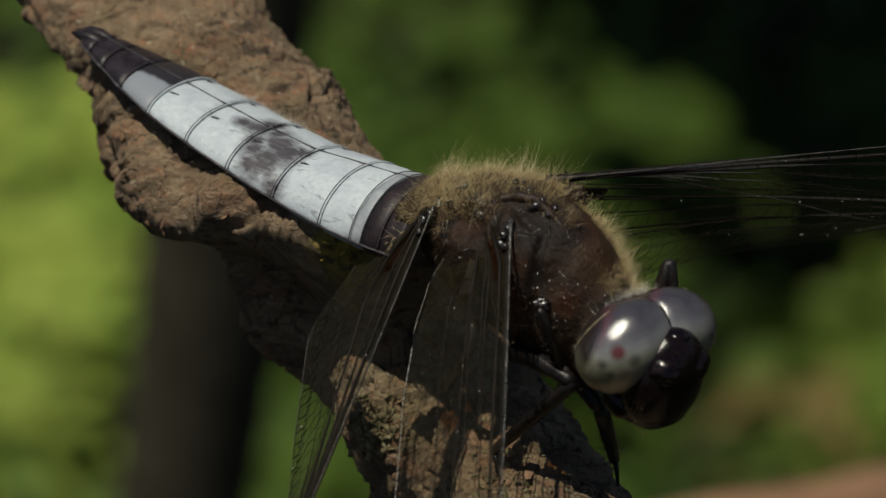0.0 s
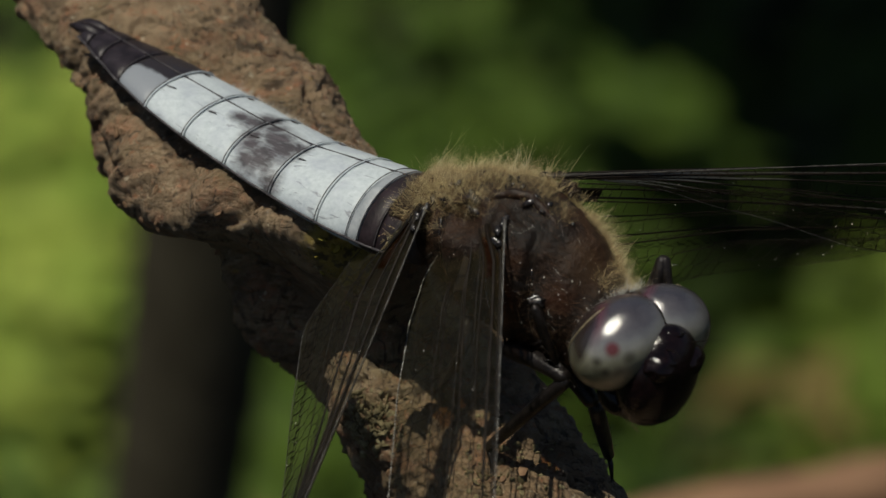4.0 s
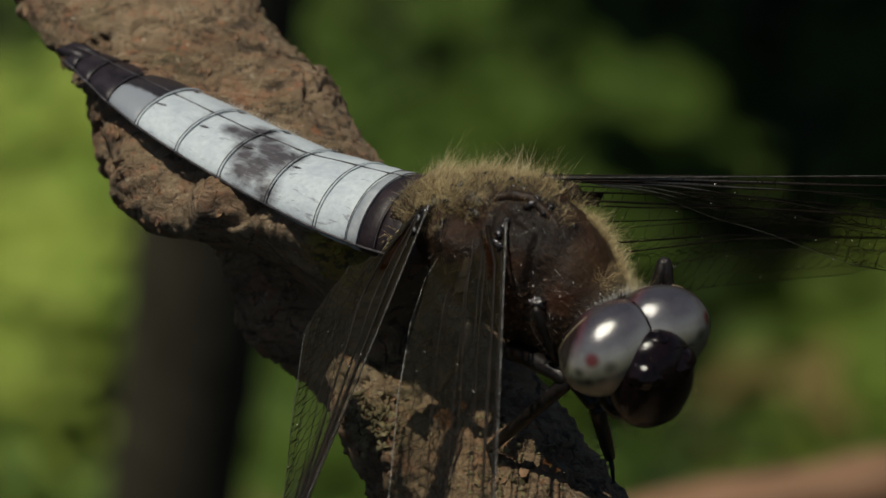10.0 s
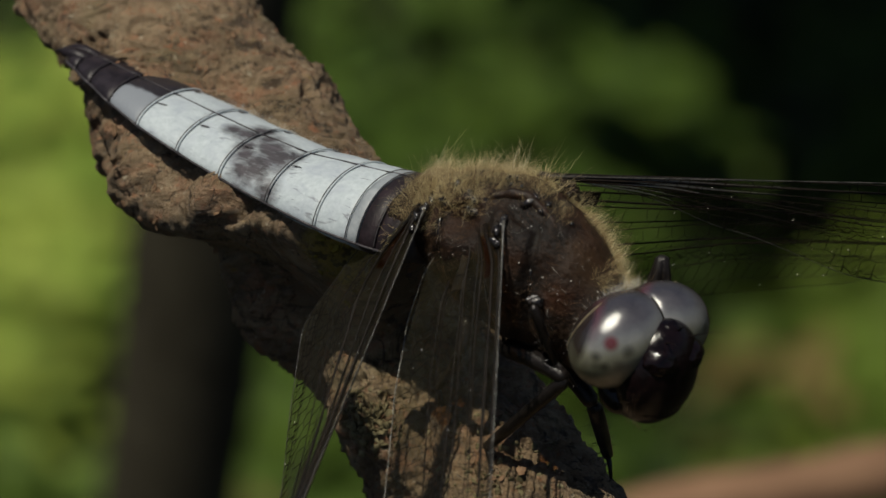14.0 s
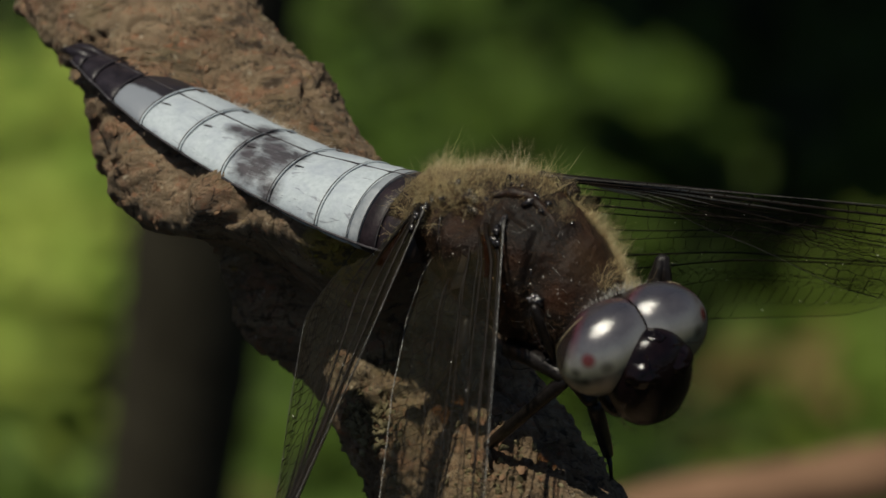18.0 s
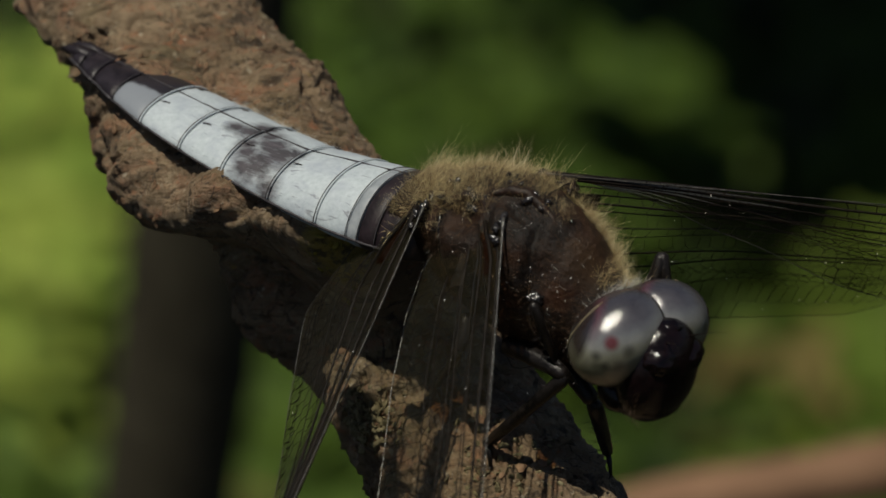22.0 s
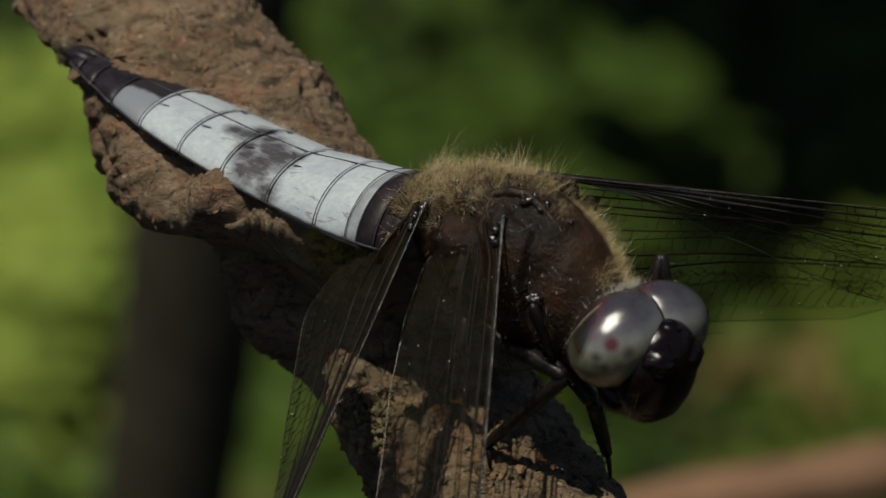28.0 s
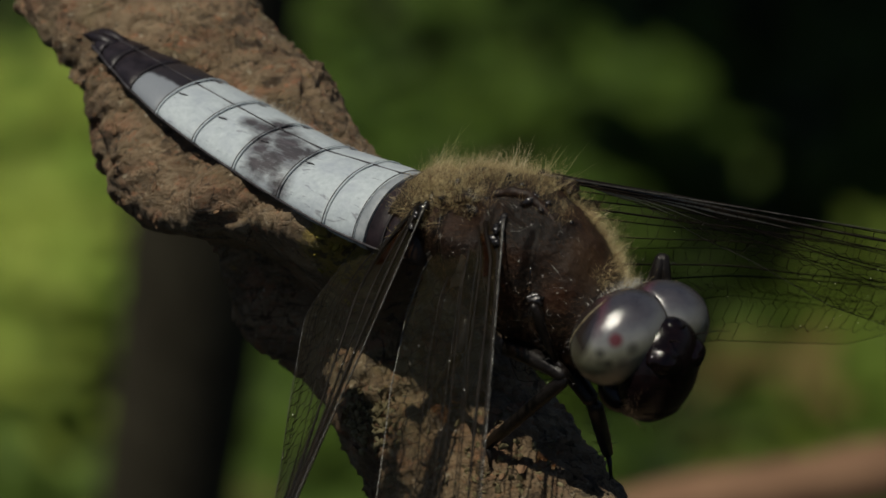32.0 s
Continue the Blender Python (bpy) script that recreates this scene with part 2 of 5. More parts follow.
def eye_material():
    """Grey-violet above, olive-grey below, a brown rear rim, a dark red spot and dark flecks, under thousands of tiny domed lenses."""
    n = Nodes("compound_eye")
    x, y, z = n.axes()
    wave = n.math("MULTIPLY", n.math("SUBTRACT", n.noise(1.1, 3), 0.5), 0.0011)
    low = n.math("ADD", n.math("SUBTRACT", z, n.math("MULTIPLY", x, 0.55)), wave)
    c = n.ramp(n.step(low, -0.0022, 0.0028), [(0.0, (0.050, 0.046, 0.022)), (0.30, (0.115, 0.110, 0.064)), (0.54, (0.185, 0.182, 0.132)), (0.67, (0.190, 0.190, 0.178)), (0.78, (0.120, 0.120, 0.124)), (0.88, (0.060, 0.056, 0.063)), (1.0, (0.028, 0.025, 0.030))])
    c = n.mix(n.math("MULTIPLY", n.step(n.noise(1.6, 3, 0.5), 0.42, 0.68), 0.35), c, (0.045, 0.038, 0.044))
    # the rear rim: a brown-maroon crescent with a wine-red front border
    back = n.math("ADD", n.math("SUBTRACT", n.math("MULTIPLY", n.math("ABSOLUTE", y), 0.622), n.math("MULTIPLY", x, 0.783)), n.math("MULTIPLY", z, 0.022))
    red = n.math("MULTIPLY", n.step(back, 0.00135, 0.00180), n.step(z, 0.0009, 0.0019))
    c = n.mix(n.math("MULTIPLY", red, 0.8), c, (0.060, 0.010, 0.018))
    rim = n.step(n.math("ADD", back, n.math("MULTIPLY", wave, 0.3)), 0.00172, 0.00200)
    c = n.mix(n.math("MULTIPLY", n.math("MULTIPLY", rim, n.step(z, -0.0012, 0.0004)), 0.95), c, (0.012, 0.007, 0.006))
    for s in (-1, 1):
        c = n.mix(n.math("MULTIPLY", n.near(0.70, s * 2.06, 1.69, 0.20, 0.30), 0.92), c, (0.085, 0.006, 0.005))
        for px, py, pz, r, k in ((0.57, 2.66, 0.81, 0.10, 0.62), (1.14, 2.44, 0.47, 0.12, 0.66), (1.50, 1.43, 1.48, 0.22, 0.50), (0.80, 2.66, 0.30, 0.08, 0.45), (1.55, 1.90, 0.65, 0.14, 0.35), (1.35, 2.15, -0.65, 0.16, 0.35)):
            c = n.mix(n.math("MULTIPLY", n.near(px, s * py, pz, r * 0.6, 0.34), min(1.0, k * 1.3)), c, (0.022, 0.020, 0.013))
    # six-sided lens domes: the normal leans away from the middle of each cell
    across, along = Vector((0.62, 0.78, 0.0)), Vector((-0.55, 0.44, 0.70))
    domed = (0.84, 1.02)
    flat = n.t.nodes.new("ShaderNodeCombineXYZ")
    for k, way in enumerate((across, along)):
        d = n.t.nodes.new("ShaderNodeVectorMath")
        d.operation = "DOT_PRODUCT"
        n.link(n.co, d.inputs[0])
        d.inputs[1].default_value = way / (0.030 * MM)
        n.link(d.outputs["Value"], flat.inputs[k])

    def vec(op, a, b):
        v = n.t.nodes.new("ShaderNodeVectorMath")
        v.operation = op
        for sock, val in zip(v.inputs, (a, b)):
            if isinstance(val, tuple):
                sock.default_value = val
            elif val is not None:
                n.link(val, sock)
        return v.outputs["Value"] if op == "DOT_PRODUCT" else v.outputs[0]

    cell, half = (1.0, 1.7320508, 1.0), (0.5, 0.8660254, 0.0)
    one = vec("SUBTRACT", vec("MULTIPLY", vec("FRACTION", vec("DIVIDE", flat.outputs[0], cell), None), cell), half)
    two = vec("SUBTRACT", vec("MULTIPLY", vec("FRACTION", vec("DIVIDE", vec("SUBTRACT", flat.outputs[0], half), cell), None), cell), half)
    nearer = n.math("LESS_THAN", vec("DOT_PRODUCT", one, one), vec("DOT_PRODUCT", two, two))
    pick = n.t.nodes.new("ShaderNodeMix")
    pick.data_type = "VECTOR"
    n.link(nearer, pick.inputs[0])
    n.link(two, pick.inputs[4])
    n.link(one, pick.inputs[5])
    parts = n.t.nodes.new("ShaderNodeSeparateXYZ")
    n.link(pick.outputs[1], parts.inputs[0])
    lean = None
    for k, way in enumerate((across, along)):
        v = n.t.nodes.new("ShaderNodeVectorMath")
        v.operation = "SCALE"
        v.inputs[0].default_value = way * DOME * domed[k]
        n.link(parts.outputs[k], v.inputs["Scale"])
        lean = v.outputs[0] if lean is None else vec("ADD", lean, v.outputs[0])
    turn = n.t.nodes.new("ShaderNodeVectorTransform")
    turn.vector_type, turn.convert_from, turn.convert_to = "VECTOR", "OBJECT", "WORLD"
    n.link(lean, turn.inputs[0])
    plain_normal = n.t.nodes.new("ShaderNodeNewGeometry").outputs["Normal"]
    n.link(vec("NORMALIZE", vec("ADD", plain_normal, turn.outputs[0]), None), n.b.inputs["Coat Normal"])
    n.b.inputs["Coat IOR"].default_value = 1.95
    return n.done(c, 0.5, 1.0, 0.22, 0.15)


def membrane_material():
    n = Nodes("wing_membrane")
    clear = n.t.nodes.new("ShaderNodeBsdfTransparent")
    clear.inputs[0].default_value = (0.93, 0.91, 0.86, 1)
    gloss = n.t.nodes.new("ShaderNodeBsdfGlossy")
    gloss.inputs["Roughness"].default_value = 0.32
    gloss.inputs["Color"].default_value = (0.42, 0.42, 0.40, 1)
    fres = n.t.nodes.new("ShaderNodeFresnel")
    fres.inputs["IOR"].default_value = 1.38
    bump = n.t.nodes.new("ShaderNodeBump")
    bump.inputs["Distance"].default_value = 0.0002
    n.link(n.noise(1.6, 3), bump.inputs["Height"])
    n.link(bump.outputs[0], gloss.inputs["Normal"])
    haze = n.t.nodes.new("ShaderNodeBsdfDiffuse")
    haze.inputs[0].default_value = (0.20, 0.18, 0.095, 1)
    thin = n.t.nodes.new("ShaderNodeMixShader")
    # the skin is smoky towards the root
    x, y, z = n.axes()
    n.link(n.math("MULTIPLY", n.step(n.noise(2.2, 4), 0.1, 0.8), n.math("ADD", 0.02, n.math("MULTIPLY", n.step(x, 0.012, 0.001), 0.045))), thin.inputs[0])
    n.link(clear.outputs[0], thin.inputs[1])
    n.link(haze.outputs[0], thin.inputs[2])
    mix = n.t.nodes.new("ShaderNodeMixShader")
    n.link(fres.outputs[0], mix.inputs[0])
    n.link(thin.outputs[0], mix.inputs[1])
    n.link(gloss.outputs[0], mix.inputs[2])
    n.link(mix.outputs[0], n.t.nodes["Material Output"].inputs["Surface"])
    return n.m


def smoky_material():
    n = Nodes("smoky_amber")
    clear = n.t.nodes.new("ShaderNodeBsdfTransparent")
    clear.inputs[0].default_value = (0.60, 0.36, 0.18, 1)
    mix = n.t.nodes.new("ShaderNodeMixShader")
    n.link(n.step(n.noise(1.2, 4), 0.35, 1.0), mix.inputs[0])
    n.link(clear.outputs[0], mix.inputs[1])
    n.link(n.b.outputs[0], mix.inputs[2])
    n.link(mix.outputs[0], n.t.nodes["Material Output"].inputs["Surface"])
    return n.done((0.020, 0.009, 0.004), 0.4, spec=0.3)


def hair_material(name, a, b):
    """Fine hairs, each of its own tone, that let some light through."""
    n = Nodes(name)
    info = n.t.nodes.new("ShaderNodeNewGeometry")
    c = n.ramp(info.outputs["Random Per Island"], [(0.0, a), (1.0, b)])
    through_light = n.t.nodes.new("ShaderNodeBsdfTranslucent")
    n.link(c, through_light.inputs[0])
    mix = n.t.nodes.new("ShaderNodeMixShader")
    mix.inputs[0].default_value = 0.22
    n.link(n.b.outputs[0], mix.inputs[1])
    n.link(through_light.outputs[0], mix.inputs[2])
    n.link(mix.outputs[0], n.t.nodes["Material Output"].inputs["Surface"])
    return n.done(c, 0.45, spec=0.3)


def plain(name, a, b, mm, rough, bump_mm=0.0, depth=0.05, spec=0.4):
    n = Nodes(name)
    c = n.ramp(n.noise(mm, 4, 0.6), [(0.35, a), (0.65, b)])
    if bump_mm:
        n.bump(n.noise(bump_mm, 4, 0.6), depth)
    return n.done(c, rough, spec=spec)


def leaf_material(name, a, b):
    n = Nodes(name)
    info = n.t.nodes.new("ShaderNodeNewGeometry")
    c = n.ramp(info.outputs["Random Per Island"], [(0.0, a), (1.0, b)])
    c = n.mix(n.math("MULTIPLY", n.step(n.noise(9, 4), 0.45, 0.7), 0.35), c, b)
    n.b.inputs["Transmission Weight"].default_value = 0.0
    n.bump(n.noise(3, 3), 0.4)
    return n.done(c, 0.6, spec=0.12)


BARK = bark_material()
LICHEN_YELLOW = lichen_material((0.13, 0.105, 0.02), (0.26, 0.21, 0.04))
LICHEN_GREY = lichen_material((0.10, 0.085, 0.045), (0.22, 0.19, 0.11))
FLAKE = plain("bark_flake", (0.11, 0.058, 0.030), (0.20, 0.125, 0.070), 0.8, 0.75, 0.4, 0.06)
THORAX = thorax_material()
BLACK = chitin("black_cuticle", (0.006, 0.005, 0.005), (0.016, 0.013, 0.013), 0.8, 0.24, 0.35)
ROOT = chitin("root_cuticle", (0.005, 0.0028, 0.002), (0.022, 0.010, 0.005), 0.5, 0.5, 0.0, 0.2, 0.08)
FACE = chitin("face_cuticle", (0.0025, 0.0014, 0.0018), (0.008, 0.004, 0.0045), 0.6, 0.17, 0.0, 0.30, 0.035)
TAIL = chitin("tail_cuticle", (0.007, 0.005, 0.007), (0.022, 0.017, 0.022), 0.7, 0.42, 0.0, 0.35)
VIOLET = chitin("base_cuticle", (0.005, 0.0032, 0.004), (0.020, 0.012, 0.015), 0.7, 0.5, 0.0, 0.3)
GREYISH = chitin("worn_bloom", (0.16, 0.18, 0.20), (0.27, 0.29, 0.31), 0.6, 0.6, 0.05)
FLANK = flank_material()
SEAM = plain("dark_seam", (0.020, 0.018, 0.020), (0.05, 0.045, 0.05), 0.5, 0.5)
BLOOM = bloom_material("pale_bloom", 0.0)
EYE = eye_material()
HAIR = hair_material("golden_hair", (0.30, 0.205, 0.090), (0.92, 0.80, 0.47))
PALE_HAIR = hair_material("pale_hair", (0.62, 0.52, 0.28), (0.95, 0.88, 0.62))
DOWN = plain("white_down", (0.48, 0.48, 0.44), (0.66, 0.66, 0.62), 2.0, 0.5)
UNDERFUR = hair_material("underfur", (0.09, 0.052, 0.024), (0.34, 0.225, 0.105))
SIDE_FUR = hair_material("side_fur", (0.035, 0.015, 0.007), (0.17, 0.095, 0.045))
HAIR_DARK = plain("brown_hair", (0.05, 0.028, 0.014), (0.13, 0.080, 0.042), 2.0, 0.5)
RIM = plain("pale_rim", (0.06, 0.045, 0.026), (0.30, 0.25, 0.15), 0.35, 0.5)
LEG = chitin("leg_cuticle", (0.004, 0.0032, 0.003), (0.016, 0.013, 0.012), 0.16, 0.32, 0.0, 0.3, 0.06)
VEIN = plain("wing_vein", (0.004, 0.003, 0.0025), (0.013, 0.0095, 0.007), 0.8, 0.5, 0.3, 0.03, spec=0.10)
PALE_VEIN = plain("front_vein", (0.020, 0.018, 0.016), (0.085, 0.081, 0.073), 0.4, 0.25, 0.2, 0.04, spec=0.6)
REAR_EDGE = plain("rear_edge", (0.05, 0.047, 0.040), (0.24, 0.23, 0.20), 0.3, 0.35, 0.2, 0.04, spec=0.6)
GREY_VEIN = plain("grey_vein", (0.008, 0.007, 0.006), (0.055, 0.051, 0.046), 0.4, 0.35, 0.2, 0.04, spec=0.35)
# near-white colour for tiny specks that stand in for sun glints
GLINT = plain("glint_speck", (0.6, 0.58, 0.54), (0.85, 0.83, 0.80), 0.3, 0.25)
MEMBRANE = membrane_material()
STREAK = plain("dark_streak", (0.005, 0.0035, 0.0025), (0.012, 0.008, 0.005), 1.0, 0.7, spec=0.08)
AMBER = smoky_material()
# the shade between the plants is put into the soil's near-black colour
SOIL = plain("shade_dark_soil", (0.006, 0.0065, 0.003), (0.014, 0.0135, 0.006), 25, 0.9, 8, 3.0, 0.1)
STEM_DARK = plain("dark_stem", (0.026, 0.022, 0.014), (0.050, 0.044, 0.029), 6, 0.85, 2, 0.5, 0.15)
STICK = plain("dry_stick", (0.135, 0.075, 0.044), (0.20, 0.115, 0.068), 9, 0.8, 3, 0.4, 0.2)
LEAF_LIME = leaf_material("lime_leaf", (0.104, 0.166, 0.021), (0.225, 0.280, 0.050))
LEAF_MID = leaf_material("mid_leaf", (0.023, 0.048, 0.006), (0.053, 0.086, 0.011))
LEAF_FRESH = leaf_material("fresh_leaf", (0.038, 0.070, 0.008), (0.090, 0.126, 0.018))
LEAF_SHADE = leaf_material("shade_dark_leaf", (0.008, 0.016, 0.003), (0.020, 0.034, 0.006))
LEAF_BROWN = leaf_material("dead_leaf", (0.085, 0.066, 0.022), (0.14, 0.098, 0.034))


# ---- shape helpers (all sizes in millimetres) ----
def mesh_of(name, verts, faces, smooth=True):
    me = bpy.data.meshes.new(name)
    me.from_pydata([tuple(v) for v in np.asarray(verts, float) * MM], [], faces)
    if smooth:
        me.polygons.foreach_set("use_smooth", [True] * len(me.polygons))
    me.update()
    return me


def part(name, shape, material, parent, label="", m=None, kind=""):
    me = mesh_of(name, *shape) if isinstance(shape, tuple) else shape
    me.materials.clear()
    me.materials.append(material)
    ob = new(name, me)
    ob.parent = parent
    if m is not None:
        ob.matrix_basis = m
    return tagged(ob, label=label, kind=kind)


def join(*shapes):
    verts, faces = [], []
    for v, f in shapes:
        k = len(verts)
        verts.extend([tuple(p) for p in v])
        faces.extend([tuple(i + k for i in face) for face in f])
    return verts, faces


def sheet(grid, wrap=False, caps=False):
    """A surface through a grid of rings."""
    g = np.asarray(grid, float)
    n, k, _ = g.shape
    faces = []
    for i in range(n - 1):
        for j in range(k if wrap else k - 1):
            b = (j + 1) % k
            faces.append((i * k + j, i * k + b, (i + 1) * k + b, (i + 1) * k + j))
    if caps:
        faces.append(tuple(reversed(range(k))))
        faces.append(tuple((n - 1) * k + j for j in range(k)))
    return g.reshape(-1, 3), faces


def tube(points, radii, k=8, caps=True, flat=1.0):
    p = [Vector(q) for q in points]
    side = Vector((0.31, 0.17, 0.93))
    rings = []
    for i, q in enumerate(p):
        d = (p[min(i + 1, len(p) - 1)] - p[max(i - 1, 0)]).normalized()
        a = d.cross(side).normalized()
        side = a.cross(d).normalized()
        r = radii[i] if hasattr(radii, "__len__") else radii
        rings.append([q + r * (math.cos(2 * math.pi * j / k) * a + flat * math.sin(2 * math.pi * j / k) * side) for j in range(k)])
    return sheet(rings, True, caps)


def blob(c, r, rot=(0, 0, 0), nu=28, nv=18, power=1.0, rough=0.0, seed=0.0):
    m = Euler([radians(a) for a in rot]).to_matrix()
    rings = []
    for i in range(nv + 1):
        a = math.pi * (0.02 + 0.96 * i / nv)
        ring = []
        for j in range(nu):
            b = 2 * math.pi * j / nu
            d = Vector((math.cos(a), math.sin(a) * math.cos(b), math.sin(a) * math.sin(b)))
            d = Vector([math.copysign(abs(x) ** power, x) for x in d])
            w = 1 + rough * noise.noise(d * 2.3 + Vector((seed, 0, 0)))
            ring.append(m @ Vector((d.x * r[0] * w, d.y * r[1] * w, d.z * r[2] * w)) + Vector(c))
        rings.append(ring)
    return sheet(rings, True, True)


def smooth_between(x, rows):
    """Values between rows of (x, values...), by a smooth curve."""
    xs = [r[0] for r in rows]
    i = min(max(np.searchsorted(xs, x) - 1, 0), len(rows) - 2)
    t = min(max((x - xs[i]) / (xs[i + 1] - xs[i]), 0), 1)
    t = t * t * (3 - 2 * t) * 0.5 + t * 0.5
    return [a + (b - a) * t for a, b in zip(rows[i][1:], rows[i + 1][1:])]


def fuzz(roots, seed, length, thick, bend=0.25):
    """Fine tapered hairs from (place, normal, scale) roots."""
    rng = random.Random(seed)
    verts, faces = [], []
    for p, nrm, scale in roots:
        p, nrm = Vector(p), Vector(nrm).normalized()
        lean = Vector((rng.gauss(0, 1), rng.gauss(0, 1), rng.gauss(0, 1)))
        d = (nrm + lean * 0.28).normalized()
        a = d.orthogonal().normalized()
        b = d.cross(a)
        ln = length * scale * rng.uniform(0.55, 1.25)
        w = thick * rng.uniform(0.7, 1.3)
        bow = Vector((rng.gauss(0, 1), rng.gauss(0, 1), rng.gauss(0, 1))) * bend * ln * 0.4
        k = len(verts)
        for f, r in ((-0.05, 1.0), (0.5, 0.75)):
            q = p + d * ln * f + bow * f * f
            for j in range(3):
                an = 2.094 * j
                verts.append(q + (a * math.cos(an) + b * math.sin(an)) * w * r)
        verts.append(p + d * ln + bow)
        for j in range(3):
            h = (j + 1) % 3
            faces.append((k + j, k + h, k + 3 + h, k + 3 + j))
            faces.append((k + 3 + j, k + 3 + h, k + 6))
    return verts, faces


# ---- the ground and what grows on it ----
def ground():
    n = 60
    rings = [[Vector((math.cos(2 * math.pi * j / 72) * r, 0.9e3 + math.sin(2 * math.pi * j / 72) * r, 0)) for j in range(72)] for r in [0.01] + [4 * 1.22 ** i for i in range(n + 16)]]
    for ring in rings:
        for p in ring:
            far = min(1, (p - Vector((0, 900, 0))).length / 4000)
            p.z = noise.fractal(p * 0.011, 0.8, 2.1, 4) * 4 * (1 - far) + 4
    tagged(part("ground", sheet(rings, True), SOIL, None), "soil under low green plants, with shade put into its near-black colour", "ground", kind="structure")


def leaf_shape(rng, base, way, ln, wd):
    way = Vector(way).normalized()
    side = way.cross(Vector((0, 0, 1)))
    side = side.normalized() if side.length > 0.05 else Vector((1, 0, 0))
    up = side.cross(way)
    twist = rng.uniform(-0.5, 0.5)
    side = (side * math.cos(twist) + up * math.sin(twist)).normalized()
    up = side.cross(way)
    rows = []
    for i in range(7):
        f = i / 6
        w = wd * math.sin(math.pi * (0.06 + 0.90 * f ** 0.8)) * 0.5
        c = Vector(base) + way * ln * f - up * ln * 0.28 * f * f
        rows.append([c - side * w + up * w * 0.35, c, c + side * w + up * w * 0.35])
    return sheet(rows)


def leafy_plant(x, y, spread, count, ln, material, label, seed, top=70):
    rng = random.Random(seed)
    root = new("leafy_plant")
    root.location = (x * MM, y * MM, 0)
    lean = Vector((rng.uniform(-0.15, 0.15), rng.uniform(-0.15, 0.15), 1)) * top
    part("stem", tube([lean * (i / 5) + Vector((rng.uniform(-1, 1), rng.uniform(-1, 1), 0)) for i in range(6)], [1.5, 1.4, 1.2, 1.0, 0.8, 0.5], 7), material, root)
    leaves = []
    for i in range(count):
        f = rng.uniform(0.15, 1.0)
        an = rng.uniform(0, 2 * math.pi)
        out = Vector((math.cos(an), math.sin(an), rng.uniform(0.1, 0.7)))
        start = lean * f + Vector((out.x, out.y, 0)) * spread * rng.uniform(0.05, 1.0) * (1.1 - 0.5 * f)
        size = ln * rng.uniform(0.6, 1.25)
        leaves.append(leaf_shape(rng, start, out, size, size * rng.uniform(0.38, 0.6)))
    part("foliage", join(*leaves), material, root, kind="stuff")
    tagged(root, label, "plant", "low plants")
    return root


